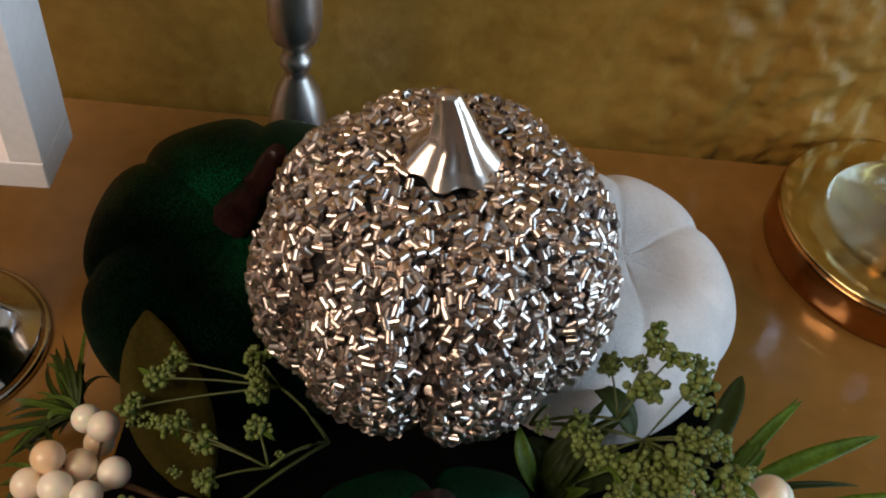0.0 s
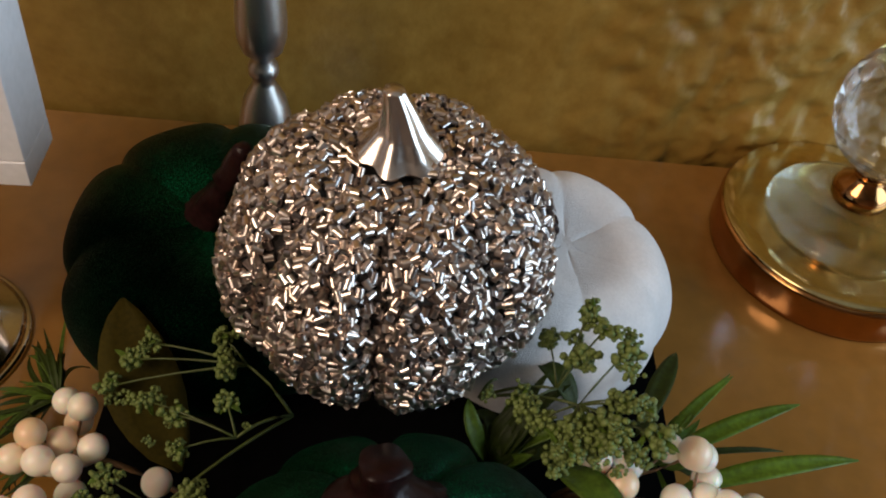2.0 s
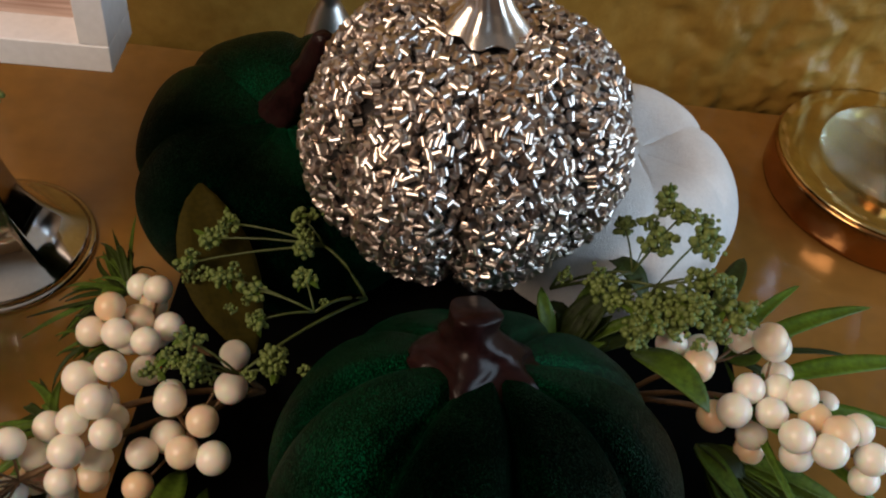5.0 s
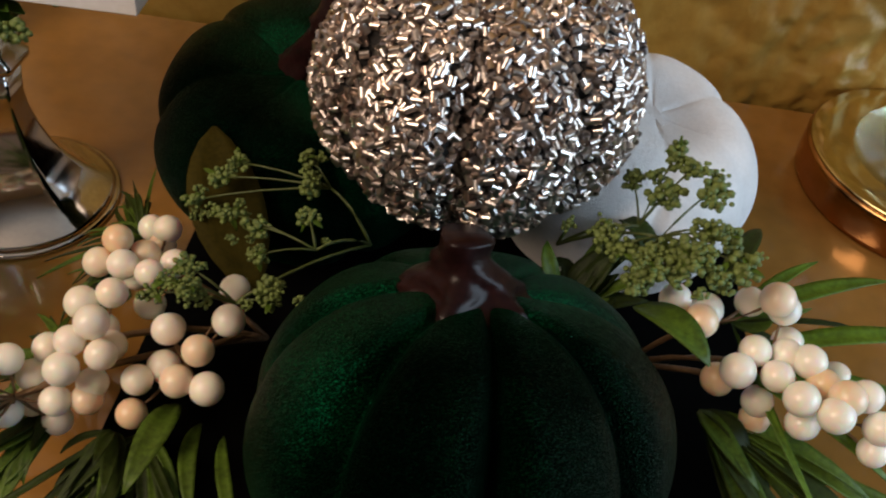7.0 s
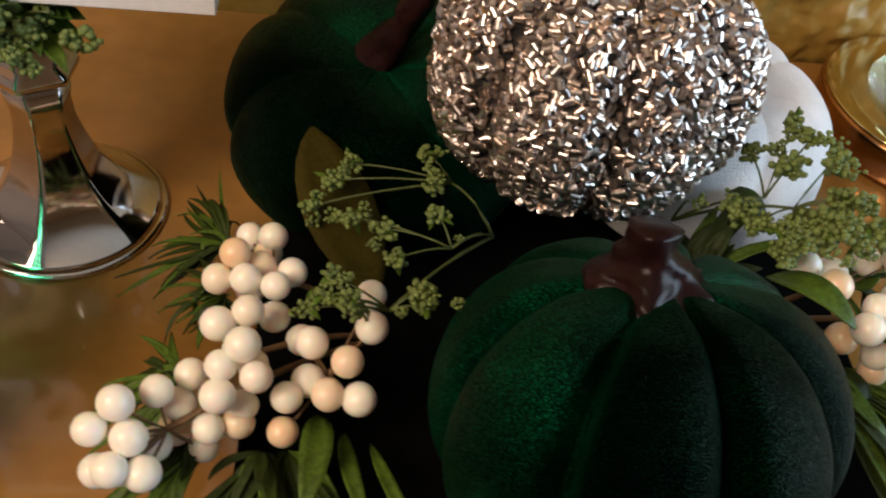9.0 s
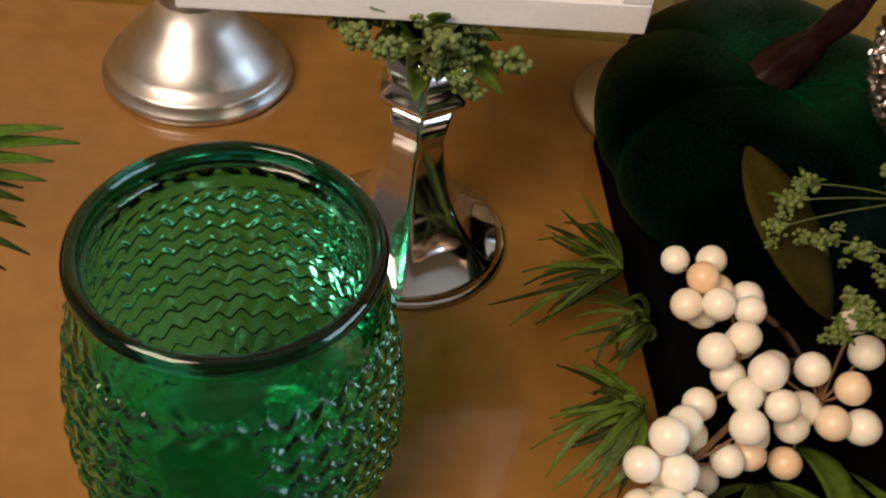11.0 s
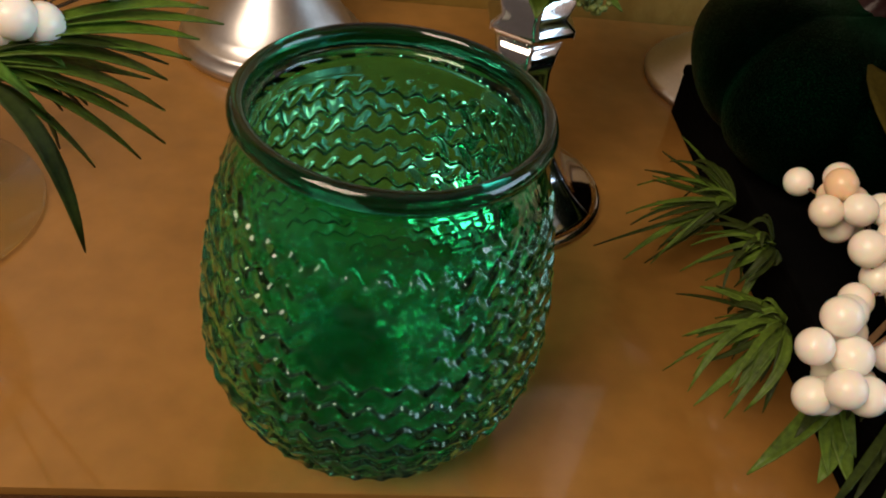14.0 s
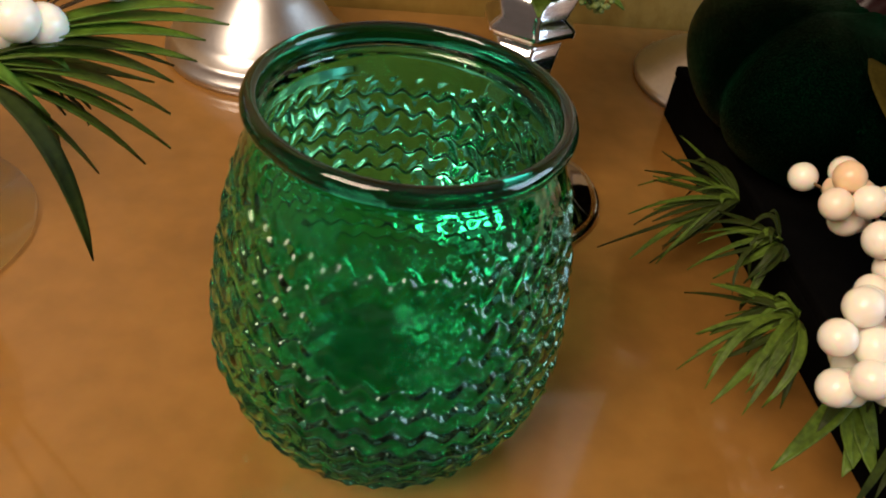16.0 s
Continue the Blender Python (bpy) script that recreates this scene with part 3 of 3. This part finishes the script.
def ring_mesh(profile, n=192):
    """A closed ring swept round the axis from a closed (radius, height) section."""
    bm = bmesh.new()
    rings = [[bm.verts.new((r * math.cos(2 * math.pi * i / n), r * math.sin(2 * math.pi * i / n), z)) for i in range(n)] for r, z in profile]
    for a, b in zip(rings, rings[1:] + rings[:1]):
        for i in range(n):
            bm.faces.new((a[i], a[(i + 1) % n], b[(i + 1) % n], b[i]))
    bmesh.ops.recalc_face_normals(bm, faces=bm.faces)
    return bm


jar = thing("glass_jar", (-0.2852, -0.1290, 0.0004))
tagged(jar, "empty green glass jar with a scaled relief and thick rolled rim", "jar")
jar.scale = (1.0, 1.0, 0.965)
part("body", jar_body(), JAR_GLASS, jar)
part("rim", ring_mesh([(0.0412, 0.1262), (0.0440, 0.1260), (0.0456, 0.1268), (0.0463, 0.1284), (0.0463, 0.1298), (0.0457, 0.1314), (0.0444, 0.1326), (0.0430, 0.1328), (0.0418, 0.1320), (0.0412, 0.1304)]), JAR_RIM, jar, "thick rolled green glass rim with a darkened tint")

# white box frame, held out from the wall by a bracket behind it
frame_box = thing("box_frame")
tagged(frame_box, "white wooden box frame with a blush wood-grain panel", "frame")
FW, FH, FD, FB = 0.182, 0.150, 0.032, 0.0125
for name, sx, sz, cx, cz in (("bottom_rail", FW, FB, 0, FB / 2), ("top_rail", FW, FB, 0, FH - FB / 2)):
    part(name, box(sx, FD, sz, 0.0007, (cx, FD / 2, cz)), FRAME_WHITE, frame_box, flat=True)
for sgn in (-1, 1):
    part("side_rail", box(FB, FD - 0.0006, FH - 2 * FB - 0.0004, 0.0006, (sgn * (FW - FB) / 2, FD / 2, FH / 2)), FRAME_WHITE, frame_box, flat=True)
part("panel", box(FW - 2 * FB - 0.0004, 0.004, FH - 2 * FB - 0.0004, 0, (0, 0.022, FH / 2)), PANEL, frame_box, "blush wood-grain panel", flat=True)
part("wall_bracket", box(0.03, 0.19, 0.012, 0.001, (-0.02, FD + 0.0955, 0.10)), FRAME_WHITE, frame_box, "white bracket to the wall", flat=True)
frame_box.matrix_world = pose(-0.2290, -0.0075, 0.1302, -2, 0, 2.5)

# ---- greenery ----


def bud_cluster(at, r, rng, n=34):
    """A knob of tiny round buds."""
    bm = bmesh.new()
    for _ in range(n):
        d = Vector((rng.gauss(0, 1), rng.gauss(0, 1), rng.gauss(0, 1))).normalized() * r * rng.uniform(0.3, 1.0)
        d.z *= 0.8
        bmesh.ops.create_icosphere(bm, subdivisions=1, radius=r * rng.uniform(0.17, 0.31), matrix=Matrix.Translation(Vector(at) + d))
    return bm


def flower_sprig(root, joins, tips, label, rng, size=0.0042):
    """A branching stalk: root to the joins, each join to its nearest tips, a bud cluster on every tip."""
    t = thing("flower_sprig", root)
    tagged(t, label, "sprig")
    o = Vector(root)
    for j in joins:
        part("stem", tube([p - o for p in bent(root, j, (0, 0, 0.004))], [0.0007, 0.0007, 0.0007, 0.0006, 0.0006, 0.0006, 0.0005], 6), STALK, t)
    for p in tips:
        j = min(joins, key=lambda q: (Vector(q) - Vector(p)).length)
        part("stalk", tube([q - o for q in bent(j, p, (0, 0, 0.002), 4)], [0.0005, 0.0005, 0.0004, 0.0004, 0.0004], 6), STALK, t)
    for p in tips:
        q = Vector(p) - o
        part("flower_head", bud_cluster(q, size * rng.uniform(0.7, 1.15), rng), BUD, t, flat=False)
        for _ in range(2):
            e = q + Vector((rng.gauss(0, 0.005), rng.gauss(0, 0.005), rng.gauss(0, 0.003)))
            part("flower_head", bud_cluster(e, size * rng.uniform(0.45, 0.8), rng, 20), BUD, t)
            d = Vector((rng.gauss(0, 1), rng.gauss(0, 1), rng.gauss(0, 0.6))).normalized() * rng.uniform(0.004, 0.008)
            part("leaflet", blade(q, q + d, 0.0022, (0, 0, 0.0005), n=4), LEAF, t)
    return t


def berries(t, places, r, rng):
    """Round pearly berries at places, on one shared mesh."""
    o = t.location
    for p in places:
        s = r * rng.uniform(0.93, 1.06)
        ob = new("berry", berries.mesh)
        ob.parent = t
        ob.matrix_local = Matrix.LocRotScale(Vector(p) - o, Euler((rng.uniform(0, 6), rng.uniform(0, 6), 0)), (s, s, s * rng.uniform(0.96, 1.03)))


def pearl_mesh():
    bm = ball(1.0, u=28, v=18)
    for v in bm.verts:
        v.co *= 1 + 0.012 * noise.noise(v.co * 1.7)
    me = bpy.data.meshes.new("berry")
    bm.to_mesh(me)
    bm.free()
    me.materials.append(PEARL)
    smooth(me)
    return me


berries.mesh = pearl_mesh()
rng = random.Random(11)


def berry_pick(root, hubs, places, r, label):
    """A floral pick: a twig with side twigs to every berry."""
    t = thing("berry_pick", root)
    tagged(t, label, "floral pick")
    o = Vector(root)
    for h in hubs:
        part("twig", tube([p - o for p in bent(root, h, (0, 0, 0.006))], 0.0013, 6), TWIG, t)
    for p in places:
        h = min(hubs, key=lambda q: (Vector(q) - Vector(p)).length)
        part("stalk", tube([q - o for q in bent(h, p, (0, 0, -0.002), 3)], 0.0006, 5), TWIG, t)
    berries(t, places, r, rng)
    return t


UPPER = [(-0.1203, -0.0917, 0.0840), (-0.1262, -0.0994, 0.0772), (-0.1153, -0.1011, 0.0801), (-0.1039, -0.1033, 0.0798), (-0.1114, -0.0894, 0.0746), (-0.1101, -0.0748, 0.0669), (-0.1188, -0.0636, 0.0645), (-0.1084, -0.0715, 0.0731), (-0.0990, -0.0900, 0.0730), (-0.1223, -0.1238, 0.0808), (-0.1120, -0.1194, 0.0838), (-0.1041, -0.1071, 0.0659), (-0.1150, -0.0930, 0.0660)]
LOWER = [(-0.1112, -0.1385, 0.0890), (-0.1182, -0.1436, 0.0830), (-0.1298, -0.1401, 0.0721), (-0.1058, -0.1467, 0.0818), (-0.1182, -0.1531, 0.0786), (-0.1388, -0.1512, 0.0769), (-0.1215, -0.1569, 0.0641), (-0.1348, -0.1505, 0.0530), (-0.1119, -0.1526, 0.0619), (-0.1246, -0.1548, 0.0484), (-0.1490, -0.1620, 0.0850), (-0.1570, -0.1680, 0.0780), (-0.1550, -0.1750, 0.0640), (-0.1490, -0.1790, 0.0720), (-0.1445, -0.1690, 0.0755), (-0.1400, -0.1600, 0.0573), (-0.1395, -0.1770, 0.0670), (-0.1090, -0.1330, 0.0700)]
INNER = [(-0.0958, -0.1441, 0.0665), (-0.0965, -0.1519, 0.0559), (-0.0882, -0.1285, 0.0790), (-0.0887, -0.1357, 0.0656), (-0.0750, -0.1348, 0.0773), (-0.0812, -0.1432, 0.0682), (-0.0699, -0.1435, 0.0668), (-0.0678, -0.1097, 0.0854), (-0.0669, -0.1220, 0.0816), (-0.1150, -0.1260, 0.0700), (-0.1110, -0.1480, 0.0660), (-0.1330, -0.1480, 0.0650), (-0.1060, -0.0860, 0.0620), (-0.0930, -0.1160, 0.0640), (-0.1480, -0.1720, 0.0610)]
left_pick = berry_pick((-0.0620, -0.0919, 0.0371), [(-0.1061, -0.0927, 0.0734), (-0.1137, -0.1300, 0.0686), (-0.1348, -0.1591, 0.0660), (-0.0814, -0.1331, 0.0665)], UPPER + LOWER + INNER, 0.0061, "artificial pick of ivory pearl berries and narrow green leaves")
NEAR = [(0.0958, -0.0996, 0.1069), (0.1092, -0.0969, 0.1009), (0.1041, -0.1097, 0.1078), (0.1274, -0.0881, 0.1000), (0.1324, -0.0974, 0.1124), (0.1382, -0.0937, 0.1042), (0.1293, -0.1066, 0.0931), (0.1460, -0.0931, 0.0858), (0.1420, -0.1045, 0.0915), (0.1218, -0.1170, 0.0924), (0.1374, -0.1151, 0.0906), (0.1492, -0.1084, 0.0938)]
FAR = [(0.1546, -0.1152, 0.0898), (0.1430, -0.1272, 0.0943), (0.1594, -0.1250, 0.0960), (0.1551, -0.1312, 0.0930), (0.1670, -0.1220, 0.0950), (0.1366, -0.1127, 0.0717), (0.1379, -0.1149, 0.0638), (0.1508, -0.1233, 0.0760), (0.1747, -0.1286, 0.0862), (0.1763, -0.1303, 0.0745), (0.1670, -0.0995, 0.0774), (0.1190, -0.1110, 0.0790)]
right_pick = berry_pick((0.0918, -0.0830, 0.0464), [(0.1146, -0.0989, 0.0965), (0.1358, -0.1086, 0.0858), (0.1618, -0.1170, 0.0773)], NEAR + FAR, 0.0064, "artificial pick of cream pearl berries with long green blades")


def leaves(t, name, rows, mat, sag=(0, 0, 0.006), fold=0.3):
    o = t.location
    for a, b, w in rows:
        part(name, blade(Vector(a) - o, Vector(b) - o, w, sag, fold), mat, t)


def tuft(t, hub, tips, width, mats, count, spread):
    """Narrow leaves fanning out from a hub towards the tips, with small random ones between."""
    o, h = t.location, Vector(hub)
    for k in range(count):
        a, b = Vector(tips[k % len(tips)]), Vector(tips[(k + 1) % len(tips)])
        p = a.lerp(b, rng.random()) if k >= len(tips) else a
        p = h + (p - h) * (1 if k < len(tips) else rng.uniform(0.35, 1.0)) + Vector((rng.gauss(0, spread), rng.gauss(0, spread), rng.gauss(0, spread) if k >= len(tips) else 0))
        part("leaf", blade(h - o, p - o, width * rng.uniform(0.5, 1.15), (rng.gauss(0, 0.0025), rng.gauss(0, 0.0025), rng.uniform(-0.001, 0.008)), 0.35, 7), rng.choice(mats), t)


tuft(left_pick, (-0.1317, -0.0481, 0.0403), [(-0.1603, -0.0038, 0.0250), (-0.1713, -0.0303, 0.0181), (-0.1779, -0.0466, 0.0096), (-0.1682, -0.0630, 0.0140), (-0.1421, -0.0068, 0.0401)], 0.0034, [LEAF_DARK, LEAF, LEAF_DARK], 36, 0.006)
tuft(left_pick, (-0.1280, -0.0808, 0.0442), [(-0.1560, -0.0734, 0.0366), (-0.1491, -0.0570, 0.0392), (-0.1513, -0.0990, 0.0327)], 0.0036, [LEAF_DARK, LEAF_DARK, LEAF], 24, 0.007)
tuft(left_pick, (-0.1375, -0.1232, 0.0433), [(-0.1688, -0.0960, 0.0217), (-0.1760, -0.1243, 0.0190), (-0.1718, -0.1470, 0.0210), (-0.1547, -0.1530, 0.0260), (-0.1542, -0.0972, 0.0305)], 0.0036, [LEAF, LEAF_DARK, LEAF], 40, 0.006)
tuft(left_pick, (-0.1039, -0.1542, 0.0450), [(-0.1316, -0.1807, 0.0331), (-0.1214, -0.1871, 0.0356), (-0.0996, -0.1898, 0.0409)], 0.0062, [LEAF, LEAF_DARK, LEAF_DARK], 13, 0.006)
leaves(left_pick, "leaf", [((-0.0849, -0.1381, 0.0463), (-0.0869, -0.1852, 0.0577), 0.011)], LEAF, (0.002, 0, 0.008))
leaves(left_pick, "leaf", [((-0.0744, -0.1425, 0.0419), (-0.0621, -0.1890, 0.0518), 0.0062), ((-0.0642, -0.1469, 0.0425), (-0.0408, -0.1997, 0.0501), 0.005)], LEAF, (-0.003, 0, 0.006))
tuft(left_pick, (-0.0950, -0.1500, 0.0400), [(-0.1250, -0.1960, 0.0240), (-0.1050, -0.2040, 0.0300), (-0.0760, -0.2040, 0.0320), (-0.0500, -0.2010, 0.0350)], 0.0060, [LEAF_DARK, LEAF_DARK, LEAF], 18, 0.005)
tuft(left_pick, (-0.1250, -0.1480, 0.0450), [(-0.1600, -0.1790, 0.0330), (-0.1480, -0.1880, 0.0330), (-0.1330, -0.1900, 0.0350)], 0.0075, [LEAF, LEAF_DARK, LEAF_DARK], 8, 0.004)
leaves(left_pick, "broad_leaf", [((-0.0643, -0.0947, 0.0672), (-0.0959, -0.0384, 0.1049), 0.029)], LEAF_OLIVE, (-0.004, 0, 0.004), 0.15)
leaves(right_pick, "blade", [((0.1197, -0.0916, 0.0889), (0.1894, -0.0596, 0.0954), 0.0075), ((0.1304, -0.0989, 0.0835), (0.2141, -0.0781, 0.0848), 0.0085), ((0.1360, -0.1055, 0.0798), (0.2116, -0.1041, 0.0684), 0.0075), ((0.1208, -0.1014, 0.0789), (0.1888, -0.1373, 0.0627), 0.0070)], LEAF_BRIGHT)
leaves(right_pick, "broad_leaf", [((0.0815, -0.1019, 0.1015), (0.1060, -0.1290, 0.1060), 0.013)], LEAF)
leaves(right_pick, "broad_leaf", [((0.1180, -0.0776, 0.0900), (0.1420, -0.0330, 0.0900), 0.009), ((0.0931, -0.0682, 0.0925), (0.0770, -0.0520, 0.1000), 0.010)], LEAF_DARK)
tuft(right_pick, (0.1276, -0.0811, 0.0795), [(0.1722, -0.0386, 0.0776), (0.1863, -0.0517, 0.0734), (0.1667, -0.0239, 0.0724), (0.1646, -0.1487, 0.0612)], 0.0050, [LEAF, LEAF_DARK, LEAF_BRIGHT], 14, 0.006)
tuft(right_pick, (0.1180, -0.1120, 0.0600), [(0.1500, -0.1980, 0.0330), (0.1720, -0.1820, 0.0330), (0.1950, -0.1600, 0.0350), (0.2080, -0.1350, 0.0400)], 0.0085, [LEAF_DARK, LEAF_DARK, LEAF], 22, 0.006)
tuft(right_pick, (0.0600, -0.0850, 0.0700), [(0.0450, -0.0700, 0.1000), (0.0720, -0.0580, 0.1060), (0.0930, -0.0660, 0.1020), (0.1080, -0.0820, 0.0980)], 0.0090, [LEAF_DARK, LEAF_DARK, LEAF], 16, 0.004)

flower_sprig((-0.0210, -0.0798, 0.0906), [(-0.0395, -0.0696, 0.1081), (-0.0394, -0.0976, 0.1009), (-0.0618, -0.1275, 0.0985)],
             [(-0.0932, -0.0773, 0.0977), (-0.0865, -0.0663, 0.1017), (-0.0793, -0.0615, 0.1070), (-0.0768, -0.0827, 0.0988), (-0.0648, -0.0888, 0.0999), (-0.0602, -0.1040, 0.0995), (-0.0514, -0.1230, 0.1034), (-0.0491, -0.1267, 0.1004), (-0.0502, -0.0623, 0.1151), (-0.0465, -0.0732, 0.1106), (-0.0450, -0.0850, 0.1056), (-0.0821, -0.1194, 0.1052), (-0.0899, -0.1313, 0.1019), (-0.0844, -0.1304, 0.1088), (-0.0767, -0.1314, 0.1079)],
             "thin green sprig with clusters of tiny pale green buds", rng, 0.0052)
flower_sprig((0.0530, -0.0676, 0.0951), [(0.0591, -0.0640, 0.1035), (0.0791, -0.0792, 0.1216), (0.0856, -0.0897, 0.1270)],
             [(0.0905, -0.0545, 0.1403), (0.0956, -0.0631, 0.1393), (0.1025, -0.0728, 0.1379), (0.0872, -0.0722, 0.1327), (0.0761, -0.0604, 0.1277), (0.0651, -0.0891, 0.1220), (0.0717, -0.0956, 0.1239), (0.0797, -0.1009, 0.1279), (0.0896, -0.1091, 0.1299), (0.0770, -0.1091, 0.1257), (0.0991, -0.0932, 0.1360), (0.1066, -0.0953, 0.1367), (0.1121, -0.1069, 0.1340), (0.1024, -0.1115, 0.1323), (0.0932, -0.1097, 0.1352), (0.0812, -0.1122, 0.1312), (0.0867, -0.0987, 0.1288), (0.0966, -0.1012, 0.1323)],
             "full green sprig with clusters of tiny green buds", rng, 0.0062)

# greenery in the small candlestick's cup
moss = thing("green_posy", (-0.2228, 0.0082, 0.102))
moss.scale = (1.2, 1.2, 1.1)
tagged(moss, "small posy of pale green artificial foliage in the candlestick", "foliage")
for k in range(48):
    a, e = rng.uniform(0, 2 * math.pi), rng.uniform(-0.25, 1.0)
    L = rng.uniform(0.018, 0.040)
    p = Vector((math.cos(a) * math.cos(e) * L, math.sin(a) * math.cos(e) * L, 0.010 + math.sin(e) * L * 0.8))
    part("leaflet", blade(Vector((0.2 * p.x, 0.2 * p.y, 0.008)), p, rng.uniform(0.006, 0.011), (0, 0, 0.003), 0.4, 5), rng.choice([LEAF, STALK, LEAF_BRIGHT]), moss)
for k in range(42):
    a, q = rng.uniform(0, 2 * math.pi), rng.uniform(0.006, 0.037)
    part("flower_head", bud_cluster((math.cos(a) * q, math.sin(a) * q, rng.uniform(0.012, 0.030)), rng.uniform(0.004, 0.0065), rng), BUD, moss)

# clear footed vase with a second pick, beside the jar
vase = thing("glass_vase", (-0.485, -0.036, 0.0006))
tagged(vase, "clear footed glass vase holding a berry pick", "vase")
part("foot", lathe([(0.0590, 0), (0.0600, 0.0014), (0.0588, 0.0030), (0.0250, 0.0040), (0.0080, 0.0065), (0.0048, 0.012), (0.0045, 0.05), (0.0070, 0.058), (0.0200, 0.0640)], 72), VASE_GLASS, vase)
part("bowl", lathe([(0.0200, 0.0640), (0.0330, 0.0760), (0.0370, 0.0950), (0.0360, 0.1180), (0.0345, 0.1180), (0.0355, 0.0950), (0.0315, 0.0770), (0.0100, 0.0680)], 72), VASE_GLASS, vase)
far_pick = berry_pick((-0.4923, -0.0112, 0.0529), [(-0.4637, -0.0558, 0.1190), (-0.4058, -0.1124, 0.1240), (-0.3920, -0.0966, 0.1280)],
                      [(-0.3979, -0.1070, 0.1365), (-0.3916, -0.1086, 0.1324), (-0.3861, -0.1043, 0.1287), (-0.3974, -0.1049, 0.1271), (-0.3757, -0.0987, 0.1419), (-0.3878, -0.0995, 0.1441), (-0.3818, -0.0931, 0.1386), (-0.4090, -0.1146, 0.1288), (-0.3689, -0.0903, 0.1374)], 0.0064, "pick of white pearl berries and long green blades in a vase")
leaves(far_pick, "blade", [((-0.3963, -0.1068, 0.1256), (-0.3380, -0.0849, 0.1232), 0.0068), ((-0.3960, -0.1098, 0.1246), (-0.3443, -0.0925, 0.1214), 0.0072), ((-0.3989, -0.1099, 0.1224), (-0.3466, -0.0959, 0.1161), 0.0066), ((-0.3913, -0.1065, 0.1269), (-0.3428, -0.0828, 0.1271), 0.0060)], LEAF_BRIGHT, (0, 0, 0.004), 0.2)
leaves(far_pick, "blade", [((-0.4026, -0.1141, 0.1212), (-0.3533, -0.1002, 0.1110), 0.0080), ((-0.4024, -0.1141, 0.1192), (-0.3546, -0.1013, 0.1006), 0.0070), ((-0.4023, -0.1161, 0.1192), (-0.3551, -0.1030, 0.0894), 0.0060), ((-0.4023, -0.1161, 0.1182), (-0.3622, -0.1072, 0.0859), 0.0055), ((-0.4041, -0.1182, 0.1181), (-0.3753, -0.1114, 0.0846), 0.0050)], LEAF, (0, 0, 0.006), 0.25)
leaves(far_pick, "blade", [((-0.4000, -0.1240, 0.1212), (-0.3715, -0.1433, 0.0773), 0.0058), ((-0.4040, -0.1222, 0.1190), (-0.3853, -0.1104, 0.0898), 0.0040)], LEAF_DARK, (0.004, 0, 0.010), 0.25)
tuft(far_pick, (-0.4026, -0.1121, 0.1202), [(-0.3533, -0.0973, 0.1163), (-0.3601, -0.1016, 0.1019), (-0.3692, -0.1101, 0.0953)], 0.0050, [LEAF, LEAF_BRIGHT, LEAF_DARK], 16, 0.006)

# unseen ceiling lamp, added above the warm key light; it gives no light itself
fixture = thing("added_ceiling_lamp", (-1.00, -0.86, 1.70))
tagged(fixture, "unseen round silver ceiling lamp, added above the warm key light", "lamp")
part("canopy", lathe([(0.10, 0), (0.10, -0.02), (0.24, -0.04), (0.24, -0.055)], 48), SILVER, fixture)
